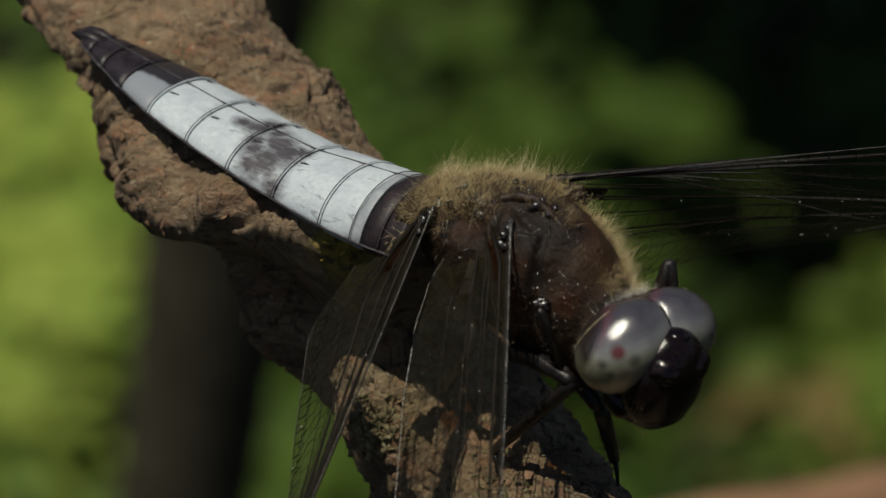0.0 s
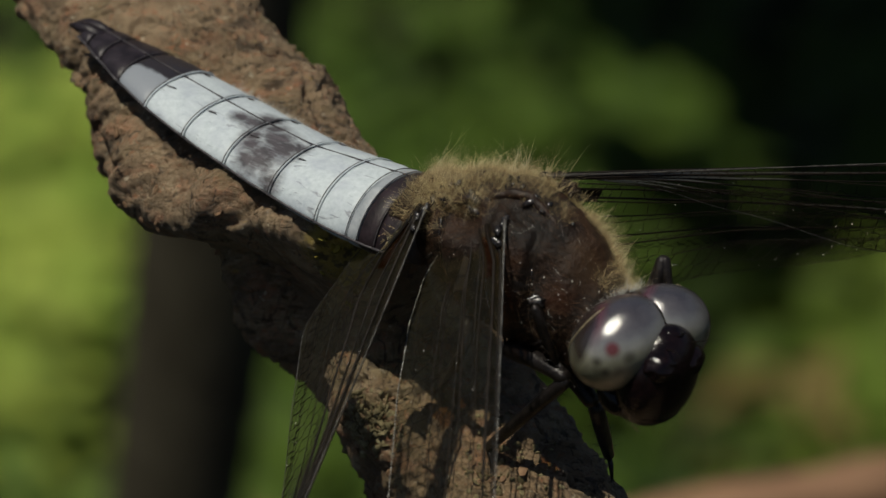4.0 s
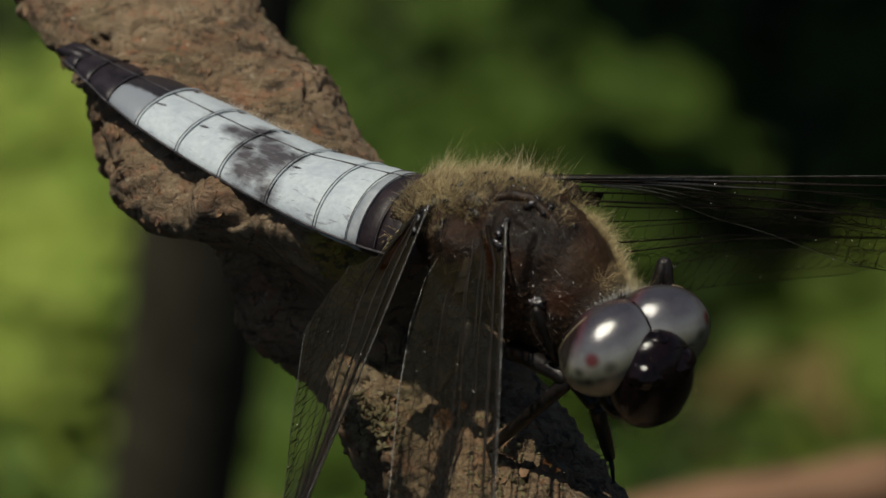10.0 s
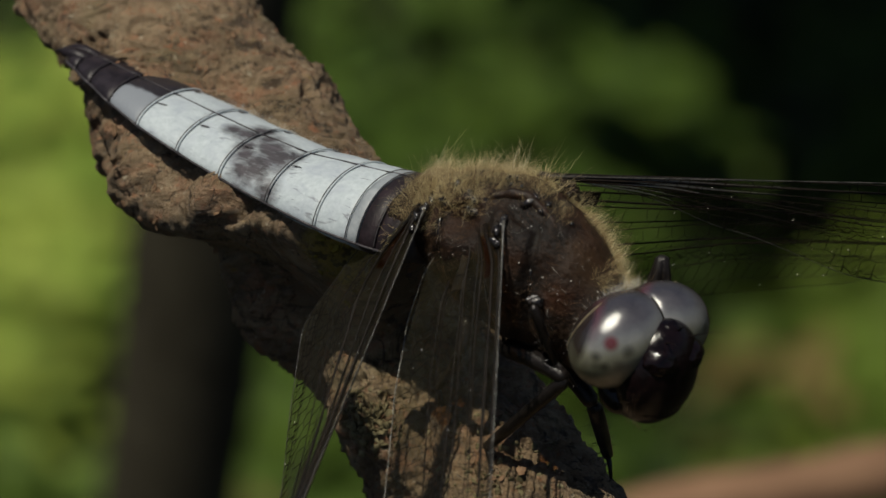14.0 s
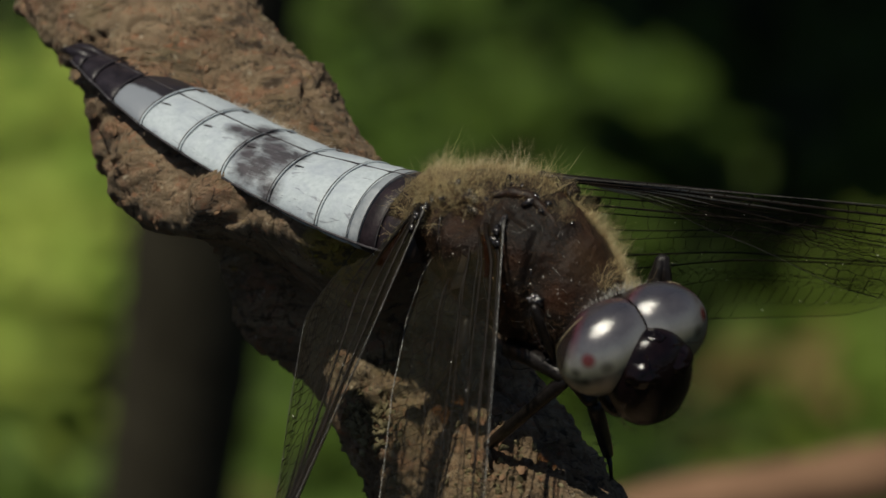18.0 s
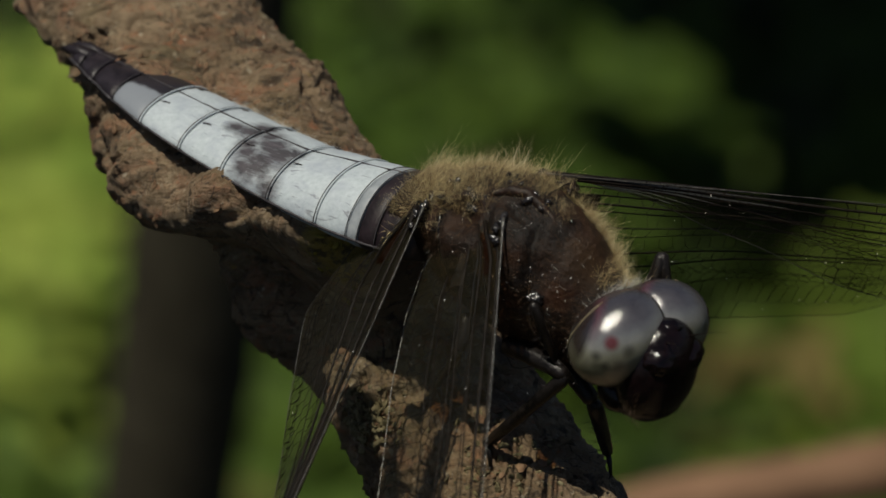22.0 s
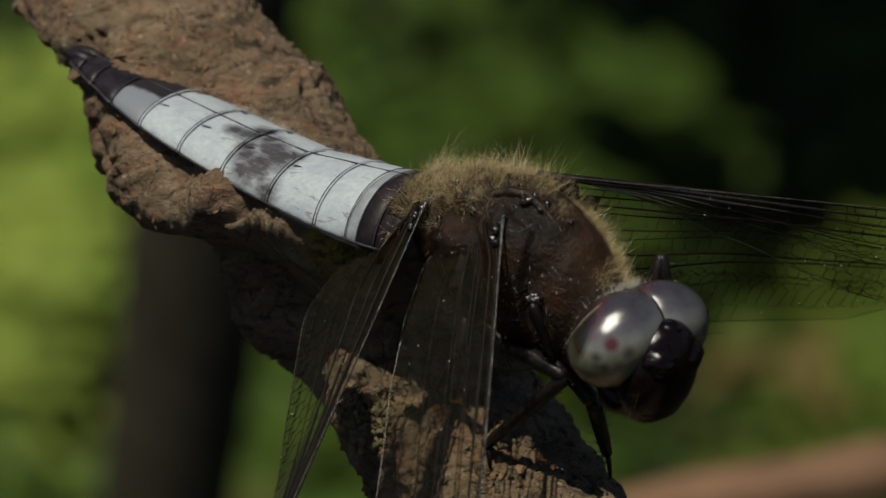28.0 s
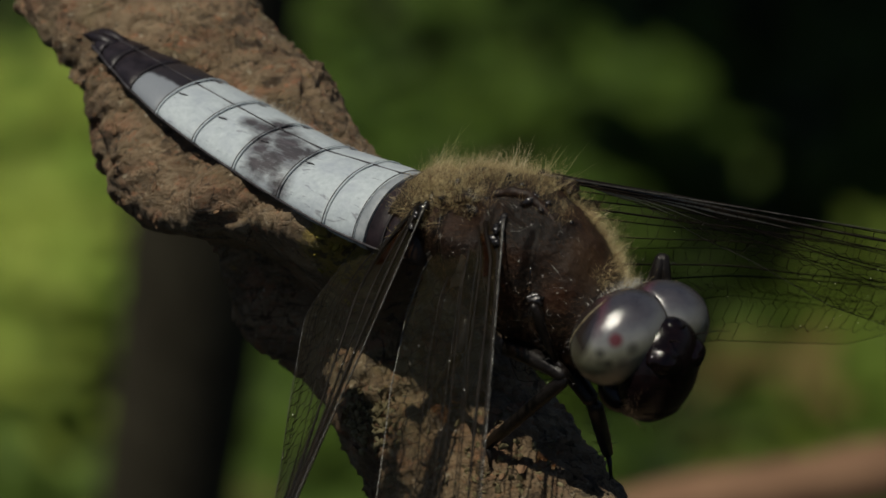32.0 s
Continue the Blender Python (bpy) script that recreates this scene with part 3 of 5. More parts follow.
def background():
    ground()
    lime = "light yellow-green leafy plant growing from dark soil"
    mid = "mid-green leafy plant growing low over the soil"
    deep = "leafy plant with deep shade put into its dark green colour"
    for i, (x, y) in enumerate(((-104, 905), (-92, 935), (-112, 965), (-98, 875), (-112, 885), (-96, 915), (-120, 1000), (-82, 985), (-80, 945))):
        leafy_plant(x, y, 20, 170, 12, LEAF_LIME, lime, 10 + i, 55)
    for i, (x, y) in enumerate(((-30, 1010), (-5, 985), (18, 1005), (38, 985), (-18, 960), (2, 1040), (34, 950), (-45, 985), (20, 930), (44, 1012), (38, 1036), (35, 998), (50, 1000), (46, 980), (57, 994))):
        leafy_plant(x, y, 18, 75, 11, LEAF_MID, mid, 30 + i, 45)
    for i, (x, y) in enumerate(((96, 890), (84, 870), (104, 860), (78, 840), (95, 830), (108, 905), (100, 845))):
        leafy_plant(x, y, 16, 26, 22, LEAF_FRESH, "fresh green leafy plant growing low over the soil", 50 + i, 50)
    for i, (x, y) in enumerate(((-28, 845), (-22, 868), (-40, 830), (-110, 830), (-88, 845), (-100, 812))):
        leafy_plant(x, y, 12, 24, 20, LEAF_MID, mid, 60 + i, 45)
    # deep shade of the dark corner, put into the leaf colour of these plants
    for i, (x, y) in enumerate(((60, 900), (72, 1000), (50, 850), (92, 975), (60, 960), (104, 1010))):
        leafy_plant(x, y, 18, 14, 20, LEAF_SHADE, deep, 70 + i, 30)
    for i, (x, y) in enumerate(((82, 872), (-47, 832))):
        leafy_plant(x, y, 8, 14, 18, LEAF_BROWN, "withered brown plant among the green ones", 80 + i, 62)
    for i, (x, y) in enumerate(((104, 945), (113, 970), (101, 985), (117, 1000), (111, 1035), (122, 960))):
        leafy_plant(x, y, 15, 60, 11, LEAF_FRESH if i in (0, 5) else LEAF_MID, "green leafy plant growing low over the soil", 90 + i, 40)
    # a dark upright stem behind the branch, and a dry stick on the other side
    stem = part("dark_stem", tube([(-89.5 + 0.146 * z - 0.05 * min(60, max(0, z - 385)) + 1.2 * math.sin(z * 0.013), 430 + 0.045 * z + 1.5 * math.sin(z * 0.021), z - 8) for z in range(0, 900, 25)], [11.6 - 0.0035 * z + 0.5 * math.sin(z * 0.05) for z in range(0, 900, 25)], 16), STEM_DARK, None)
    for z, way, ln in ((120, 1, 60), (230, -1, 45), (610, 1, 80), (720, -1, 70)):
        base = Vector((-89.5 + 0.146 * z, 430 + 0.045 * z, z - 8))
        part("side_twig", tube([base, base + Vector((way * ln * 0.5, 12, ln * 0.4)), base + Vector((way * ln, 20, ln * 0.9))], [4, 3, 1.2], 9), STEM_DARK, stem)
    tagged(stem, "upright dark brown stem rising from the soil in shade", "stem")
    # an arching dry stick, rooted in the soil, on the other side
    arch = [(300, 330, -6), (255, 300, 200), (190, 270, 380), (130, 240, 480), (80, 220, 522), (42, 211, 526.6), (18, 207, 524.2), (-10, 204, 518), (-40, 200, 505)]
    fine = [Vector(smooth_between(i / 6, [(k, *p) for k, p in enumerate(arch)])) for i in range(49)]
    stick = part("dry_stick", tube(fine, [3.9 - 0.03 * i + 0.2 * math.sin(i * 1.7) for i in range(49)], 12), STICK, None)
    for k, way in ((14, Vector((-20, 10, 34))), (24, Vector((-6, 22, 20)))):
        part("side_twig", tube([fine[k], fine[k] + way * 0.5 + Vector((0, 0, 3)), fine[k] + way], [1.6, 1.2, 0.5], 9), STICK, stick)
    tagged(stick, "pale reddish-brown dry stick arching over the plants", "stick")
    # loose ground cover
    rng = random.Random(90)
    bits = []
    for i in range(1500):
        an = rng.uniform(0, 2 * math.pi)
        bits.append(leaf_shape(rng, (rng.uniform(-170, 150), rng.uniform(740, 1150), rng.uniform(3, 22)), (math.cos(an), math.sin(an), rng.uniform(0.1, 0.8)), rng.uniform(10, 22), rng.uniform(4, 9)))
    cover = part("ground_cover", join(*bits), LEAF_MID, None)
    tagged(cover, "small green leaves covering the dark soil", "ground cover", kind="stuff")
    # an unseen bush, added out of view so its crown shades the far corner of the ground
    bush = new("bush")
    bush.location = (0.134, 1.105, 0)
    part("stem", tube([(6 * math.sin(i), 4 * math.cos(i * 1.3), 60 * i) for i in range(9)], [6 - 0.5 * i for i in range(9)], 8), STEM_DARK, bush)
    rng = random.Random(91)
    bits = []
    for i in range(2700):
        d = Vector((rng.gauss(0, 0.42), rng.gauss(0, 0.46), rng.gauss(0, 0.42)))
        an = rng.uniform(0, 2 * math.pi)
        bits.append(leaf_shape(rng, Vector((-45, -20, 275)) + Vector((d.x * 90, d.y * 120, d.z * 110)), (math.cos(an), math.sin(an), rng.uniform(-0.5, 0.5)), rng.uniform(25, 45), rng.uniform(14, 24)))
    part("crown", join(*bits), LEAF_MID, bush, kind="stuff")
    tagged(bush, "unseen leafy green bush added to shade the ground below it", "bush")
    return stem


background()


# ---- the branch ----
TOP, LOW = Vector((-16.47, 26.38, 698.45)), Vector((2.84, -5.69, 688.03))
AXIS = (LOW - TOP).normalized()
NEAR = Vector(BACK)
NEAR = (NEAR - AXIS * NEAR.dot(AXIS)).normalized()
OUT = AXIS.cross(NEAR).normalized()
if OUT.x < 0:
    OUT = -OUT
LIFT = 0.3
RIDGE = [(-30, 0.3), (-8, 0.7), (0, 1.3), (4.8, 1.45), (7.5, 1.95), (10.2, 2.65), (13, 3.35), (16, 3.95), (20.5, 5.5), (23.6, 7.8), (25.4, 8.9), (27.0, 9.2), (28.4, 6.6), (30.0, 0.5), (33, 0.0), (60, 0.0)]
KNOBS = [(9.0, 178, 1.2, 1.8, 26), (11.9, 5, 0.55, 3.0, 30), (6.0, 3, -0.40, 4.5, 45), (14.8, 180, -0.8, 2.6, 40), (33.3, 124, 0.9, 1.7, 18), (4.0, 150, 0.1, 2.2, 30),
         (13.0, 140, 0.55, 1.8, 18), (22.0, 170, -0.25, 3.0, 40), (37.0, 95, 0.25, 2.5, 35), (-4.0, 20, 0.5, 3.0, 40), (10.5, 132, 1.0, 4.5, 20), (19.5, 108, 0.8, 3.0, 14), (-1.0, 178, 0.45, 6.0, 45), (22.0, 200, 0.7, 4.0, 26), (23.2, 146, -2.7, 4.0, 40), (20.5, 212, 1.3, 3.5, 26), (26.5, 175, -0.9, 3.5, 30), (25.6, 138, -1.1, 1.9, 30), (11.5, 84, -1.5, 5.5, 26), (14.5, 108, -0.55, 4.0, 22)]


def branch_radius(s, deg):
    r = 5.0 + 0.012 * max(s, 0)
    for ks, kd, kh, kl, kw in KNOBS:
        d = (deg - kd + 180) % 360 - 180
        r += kh * math.exp(-((s - ks) / kl) ** 2 - (d / kw) ** 2)
    # the thick old swelling on which the abdomen rests; it breaks off short
    crest = 117 - (s - 10.2) * 2.5
    q = deg - crest + 5 * noise.noise(Vector((s * 0.5, 4.0, 0.0)))
    wide = smooth_between(s, [(-20, 16), (3, 20), (7, 36), (11, 52), (14, 60), (17, 44), (20, 27), (23, 22), (27, 20), (40, 7)])[0]
    if q < 0:
        f = math.exp(-(q / (24 - 10 * min(1, max(0, (s - 20) / 4)))) ** 2)
    else:
        f = (1 - 0.14 * min(1, q / wide)) / (1 + math.exp(max(-20, min(20, (q - wide) / (1.4 + 0.05 * wide)))))
    r += f * smooth_between(s, RIDGE)[0]
    # a shallow trough in which the abdomen lies, below a ledge
    trough = (deg - (88.7 - (s - 20.7) * 1.43)) / 8
    r -= 1.25 * math.exp(-trough * trough) * min(1, max(0, (s - 14) / 4)) * min(1, max(0, (31 - s) / 3))
    return r


def branch_centre(s):
    c = TOP + AXIS * s + NEAR * (LIFT * (1 - min(1, max(0, (s - 12.5) / 3.5))))
    sag = min(1, max(0, (s - 17) / 10))
    c = c - BACK * (4.2 * sag * sag * (3 - 2 * sag) + 1.4 * min(1, max(0, (s - 28) / 8)))
    if s > 60:
        c = c + Vector((0.2, 0.1, -1)) * ((s - 60) ** 2) * 0.0035
    if s < -20:
        c = c + Vector((-0.3, 0.2, 1)) * ((s + 20) ** 2) * 0.0012
    return c


def branch_point(s, deg, lift=0.0):
    a = radians(deg)
    d = OUT * math.cos(a) + NEAR * math.sin(a)
    return branch_centre(s) + d * (branch_radius(s, deg) + lift)


def bark_relief(s, deg):
    a = radians(deg)
    q = Vector((s, 5 * math.cos(a), 5 * math.sin(a)))
    bend = noise.noise(q * 0.30) * 1.4
    # wrinkles run aslant round the branch above, along it below the fork
    low = min(1, max(0, (s - 27) / 4))
    slant = q.x - 0.55 * q.y
    wrinkle = noise.fractal(Vector((slant * 0.62 + bend, q.y * 0.22, q.z * 0.22)), 0.75, 2.2, 4)
    crack = 0.0
    for size, deep, wide, shift in ((0.62, 0.62, 0.055, 7), (1.3, 0.40, 0.07, 19), (2.6, 0.20, 0.10, 31)):
        across = abs(noise.noise(Vector((slant * size + bend * 1.6, q.y * size * 0.30, q.z * size * 0.30)) + Vector((shift, 3, 1))))
        along = abs(noise.noise(Vector((q.x * size * 0.22, q.y * size * 1.3 + bend * 0.4, q.z * size * 1.3)) + Vector((shift, 8, 5))))
        ridge = across * (1 - low) + along * low
        patchy = 0.35 + 0.65 * min(1, max(0, noise.noise(q * 0.35 + Vector((shift, 0, 2))) * 2 + 0.5))
        crack += deep * patchy * max(0, wide - ridge) / wide
    fine = noise.fractal(q * 2.4, 0.75, 2.1, 5)
    flaky = noise.noise(Vector((q.x * 0.55, q.y * 0.8, q.z * 0.8)) + Vector((11, 0, 4)))
    plate = min(1, max(0, (flaky - 0.10) / 0.04))
    scale = min(1, max(0, (noise.noise(q * 1.3 + Vector((5, 9, 2))) - 0.12) / 0.06))
    return 0.36 * wrinkle - crack + 0.11 * fine + 0.17 * plate + 0.08 * scale


def branch():
    stops = [-170 + 3 * i for i in range(54)] + [-8 + 0.15 * i for i in range(375)] + [48.5 + 2.5 * i for i in range(205)]
    k = 220
    rings = []
    for s in stops:
        close = -9 < s < 49
        taper = min(1.0, (s + 176) / 60)
        row = []
        c = branch_centre(s)
        if c.z < -25:
            break
        for j in range(k):
            deg = 360 * j / k
            a = radians(deg)
            r = branch_radius(s, deg) * (0.35 + 0.65 * taper) + (bark_relief(s, deg) if close or j % 2 == 0 else 0.0)
            row.append(c + (OUT * math.cos(a) + NEAR * math.sin(a)) * r)
        rings.append(row)
    ob = part("branch", sheet(rings, True, True), BARK, None)
    tagged(ob, "thick brown branch with cracked flaky bark in sunlight", "branch")
    return ob


BRANCH = branch()


def patch_on_branch(name, material, label, s, deg, size, count, thick, seed):
    """Small crusts that sit on the bark."""
    rng = random.Random(seed)
    bits = []
    for i in range(count):
        q = s + rng.gauss(0, size[0])
        d = deg + rng.gauss(0, size[1])
        p = branch_point(q, d, bark_relief(q, d) + thick * 0.2)
        w = rng.uniform(0.08, 0.30)
        bits.append(blob(p, (w, w * rng.uniform(0.6, 1.2), thick * rng.uniform(0.4, 1.0)), (rng.uniform(0, 360), rng.uniform(0, 360), rng.uniform(0, 360)), 8, 5, 1.0, 0.8, rng.random() * 9))
    return part(name, join(*bits), material, BRANCH, label, kind="stuff")


patch_on_branch("lichen", LICHEN_YELLOW, "yellow lichen crust", 27.3, 87, (0.7, 4.0), 26, 0.04, 1)
patch_on_branch("lichen", LICHEN_GREY, "grey-green lichen crust", 33.4, 123, (0.9, 8), 190, 0.11, 2)
patch_on_branch("lichen", LICHEN_GREY, "grey-green lichen crust", 40.5, 80, (2.0, 16), 90, 0.08, 3)


def bark_flakes():
    """Thin curled scales that lift off the bark."""
    rng = random.Random(44)
    shapes = []
    for v in range(6):
        ln, wd, curl = rng.uniform(0.7, 1.3), rng.uniform(0.35, 0.7), rng.uniform(0.05, 0.18)
        rows = []
        for side in (0.0, -0.07):
            for i in range(6):
                f = i / 5 - 0.5
                w = wd * (0.5 - abs(f) ** 2) * (1 + 0.3 * math.sin(i * 2.2 + v))
                rows.append([Vector((f * ln, w * (g - 0.5) * 2, side + curl * (4 * f * f) * (0.6 + f) + 0.06 * math.sin(g * 5 + v))) for g in (0, 0.33, 0.66, 1)])
        top, low = rows[:6], rows[6:]
        grid = [list(a) + list(reversed(b)) for a, b in zip(top, low)]
        shapes.append(mesh_of("bark_flake", *sheet(grid, True, True)))
        shapes[-1].materials.append(FLAKE)
    for i in range(150):
        s, deg = rng.uniform(-6, 47), rng.uniform(50, 178)
        if i < 60:
            s, deg = rng.uniform(28, 46), rng.uniform(60, 150)
        p = branch_point(s, deg, bark_relief(s, deg) + 0.03)
        a = radians(deg)
        up = OUT * math.cos(a) + NEAR * math.sin(a)
        x = (AXIS * rng.uniform(-0.6, 1) + up.cross(AXIS) * rng.uniform(-1, 1)).normalized()
        y = up.cross(x).normalized()
        x = y.cross(up)
        size = rng.uniform(0.35, 0.85)
        m = Matrix((x * size, y * size, up * size)).transposed().to_4x4()
        ob = new("bark_flake", shapes[i % 6])
        ob.parent = BRANCH
        ob.matrix_basis = Matrix.Translation(p * MM) @ m


bark_flakes()


# ---- the dragonfly: x forward, y to its left, z up, from the root of the abdomen ----
fly = new("dragonfly")
fly.matrix_basis = Matrix.Translation(Vector((-1.354, 1.199, 701.712)) * MM) @ pose(0, 0, 0, -5.06, 15.88, -33.69)
tagged(fly, "dark hairy dragonfly with pale blue-white abdomen perched on branch", "dragonfly")

# thorax: x, middle height, half width, half height
THORAX_ROWS = [(-0.6, 0.0, 2.2, 2.0), (0.8, 0.4, 2.6, 2.5), (2.5, 0.75, 3.1, 3.4), (5.0, 0.9, 3.55, 4.4), (7.5, 0.7, 3.5, 4.5), (9.5, 0.5, 3.15, 4.0), (11.3, 0.2, 2.5, 3.1), (12.6, 0.0, 1.7, 2.0), (13.6, -0.1, 1.0, 1.1)]


def thorax_point(x, deg, lift=0.0):
    zc, w, h = smooth_between(x, THORAX_ROWS)
    a = radians(deg)
    ca, sa = math.cos(a), math.sin(a)
    y = math.copysign(abs(ca) ** 0.85, ca) * w
    z = math.copysign(abs(sa) ** 0.9, sa) * h + zc
    # the flanks slope inward below their widest line
    y *= 1 - 0.42 * max(0.0, 0.30 - sa) ** 1.15
    # seams between the side plates, a hollow under the arched wing root, uneven plates
    x2 = x + 0.35 * z
    seam = sum(k * math.exp(-((x2 - c) / b) ** 2) for c, b, k in ((3.2, 0.20, 0.30), (6.2, 0.22, 0.36), (9.0, 0.24, 0.42))) * (1.0 if sa < 0.93 else 0.0)
    hollow = 0.0
    if ca < 0:
        hollow = 0.75 * math.exp(-((x - 5.9 - 0.05 * (deg - 110)) / 1.3) ** 2 - ((deg - 112) / 9) ** 2) + 0.40 * math.exp(-((x - 8.6) / 0.9) ** 2 - ((deg - 150) / 22) ** 2) + 1.0 * math.exp(-((x - 3.4) / 1.5) ** 2 - ((deg - 140) / 20) ** 2)
    uneven = 0.10 * noise.noise(Vector((x, y, z)) * 0.8) + 0.16 * noise.noise(Vector((x * 0.55, y * 0.5, z * 0.3 + 7)))
    d = Vector((0, ca, sa))
    return Vector((x, y, z)) + d * (lift - seam - hollow + uneven)


def thorax():
    xs = np.linspace(-0.6, 13.6, 90)
    body = part("thorax", sheet([[thorax_point(x, 360 * j / 72) for j in range(72)] for x in xs], True, True), THORAX, fly, "dark brown hairy thorax")
    rng = random.Random(5)
    gold, brown, under = [], [], []
    # low fur between the wings, a fringe over the brow of the thorax
    for count, x0, x1, d0, d1, size in ((4200, -0.5, 6.4, 22, 96, 0.78), (1100, -0.5, 4.2, 85, 116, 0.60), (3600, 6.6, 12.9, 18, 68, 0.66), (700, 10.6, 13.0, 60, 110, 0.70),
                                        (1500, -0.6, 2.4, 100, 165, 0.7), (500, 3.8, 8.2, 84, 104, 0.45), (420, 1.4, 4.4, 108, 130, 0.55), (60, -0.5, 0.8, 40, 80, 1.1), (1500, 0.2, 3.6, 98, 138, 0.75), (500, 11.8, 13.5, 25, 95, 1.0)):
        for i in range(count):
            x, deg = rng.uniform(x0, x1), rng.uniform(d0, d1)
            p = thorax_point(x, deg)
            nrm = (thorax_point(x, deg, 1.0) - p) + Vector((0.30 if x > 8 else -0.15, 0, 0.25))
            tuft = noise.noise(p * 1.1)
            coat = under if rng.random() < 0.45 else gold
            coat.append((p, nrm + Vector((tuft, 0.4 * noise.noise(p * 1.7), 0)) * 0.9, size * rng.uniform(0.4, 1.2) * (1 + 0.9 * max(-0.6, min(0.6, tuft)))))
    while len(brown) < 6500:
        x, deg = rng.uniform(0, 13), rng.uniform(75, 260)
        p = thorax_point(x, deg)
        brown.append((p, (thorax_point(x, deg, 1.0) - p) + Vector((-0.6, 0, -0.5)), 0.5 + 0.6 * rng.random()))
    part("hair", fuzz(gold, 6, 1.25, 0.0046, 0.9), HAIR, body, "golden-buff hair", kind="stuff")
    part("hair", fuzz(under, 16, 0.62, 0.0060, 0.7), UNDERFUR, body, "brown underfur", kind="stuff")
    # stiff tufts that stand out of the fur
    tufts = []
    for count, x0, x1, d0, d1, size in ((34, 3.2, 4.2, 50, 72, 1.25), (16, 1.2, 2.6, 50, 75, 0.9), (14, -0.4, 0.8, 60, 95, 1.0), (30, 11.6, 12.9, 45, 85, 1.05), (40, 0.2, 2.4, 104, 140, 0.8), (24, 8.0, 11.6, 40, 60, 0.75)):
        for i in range(count):
            x, deg = rng.uniform(x0, x1), rng.uniform(d0, d1)
            p = thorax_point(x, deg)
            tufts.append((p, (thorax_point(x, deg, 1.0) - p) + Vector((-0.1, 0, 0.6)), size * rng.uniform(0.6, 1.15)))
    part("hair", fuzz(tufts, 26, 1.3, 0.0095, 1.0), PALE_HAIR, body, "stiff pale yellow tufts", kind="stuff")
    pale = []
    for i in range(110):
        x, deg = rng.uniform(2.5, 11.5), rng.uniform(98, 200)
        p = thorax_point(x, deg, 0.05)
        pale.append((p, Vector((rng.uniform(-1, 1), 0.1, rng.uniform(-1, 0.6))) + (thorax_point(x, deg, 1.0) - p) * 0.5, rng.uniform(0.4, 1.1)))
    part("hair", fuzz(pale, 8, 0.5, 0.005, 0.9), DOWN, body, "scattered pale bristles", kind="stuff")
    part("hair", fuzz(brown, 7, 0.72, 0.0038, 1.0), SIDE_FUR, body, "sparse brown hair", kind="stuff")
    # arched black plates at the wing roots
    arches = (((4.2, 137, 0.10), (4.0, 120, 0.24), (4.1, 107, 0.30), (4.8, 100, 0.34), (5.7, 96, 0.36), (6.7, 98, 0.30), (7.6, 101, 0.20), (8.4, 105, 0.0)),
              ((1.2, 152, 0.08), (2.0, 132, 0.28), (2.9, 116, 0.32), (3.6, 112, 0.22), (4.0, 120, 0.05)))
    for s in (-1, 1):
        for arch in arches if s < 0 else ():
            line = [thorax_point(x, deg, lift - 0.36) for x, deg, lift in arch]
            dense = [Vector(smooth_between(i / 5, [(j, *p) for j, p in enumerate(line)])) for i in range(5 * (len(line) - 1) + 1)]
            ridge = tube(dense, [0.10 + 0.20 * math.sin(math.pi * i / (len(dense) - 1)) + 0.025 * math.sin(i * 1.3) for i in range(len(dense))], 12)
            part("wing_root", ridge, ROOT, body, "ridged black wing root")
        for lean in (3.2, 6.2, 9.0):
            line = [thorax_point(lean - 0.35 * (0.8 + 4.0 * math.sin(radians(d))), 90 - s * (90 - d), 0.02) for d in range(-50, 40, 6)]
            part("suture", tube(line, 0.09, 6), BLACK, body)
    part("wing_root", blob(thorax_point(6.6, 58, 0.25), (0.62, 0.5, 0.42), (-30, 10, 20), 22, 16, 1.0, 0.7, 5.0), ROOT, body, "ridged black wing root")
    part("knob", blob(thorax_point(9.0, 165, 0.12), (0.42, 0.36, 0.40), (20, 10, 30), 24, 18, 1.0, 0.6, 3.0), BLACK, body, "glossy black knob low on the side")
    rng = random.Random(33)
    for x0, x1, d0, d1, count in ((4.0, 8.4, 88, 104, 12), (1.0, 4.2, 104, 128, 12)):
        for i in range(count):
            r = rng.uniform(0.10, 0.24)
            part("knob", blob(thorax_point(rng.uniform(x0, x1), rng.uniform(d0, d1), 0.04), (r * rng.uniform(1.0, 1.9), r, r * 0.9), (rng.uniform(0, 180), rng.uniform(0, 180), rng.uniform(0, 180)), 12, 9, 1.0, 0.7, i), BLACK, body)
    rng = random.Random(15)
    specks = []
    for i in range(40):
        x, deg = rng.uniform(0.5, 12.5), rng.uniform(95, 250)
        p = thorax_point(x, deg, 0.06)
        r = rng.uniform(0.009, 0.030)
        specks.append(blob(p, (r * rng.uniform(1, 2.5), r, r), (rng.uniform(0, 180), rng.uniform(0, 180), 0), 5, 4))
    part("glint_speck", join(*specks), GLINT, body, "pale specks standing in for sun glints", kind="stuff")
    part("collar", sheet([[thorax_point(12.3 + 0.25 * i, 360 * j / 40, 0.25 * math.sin(i * 0.8)) for j in range(40)] for i in range(5)], True), BLACK, body)
    return body


thorax()


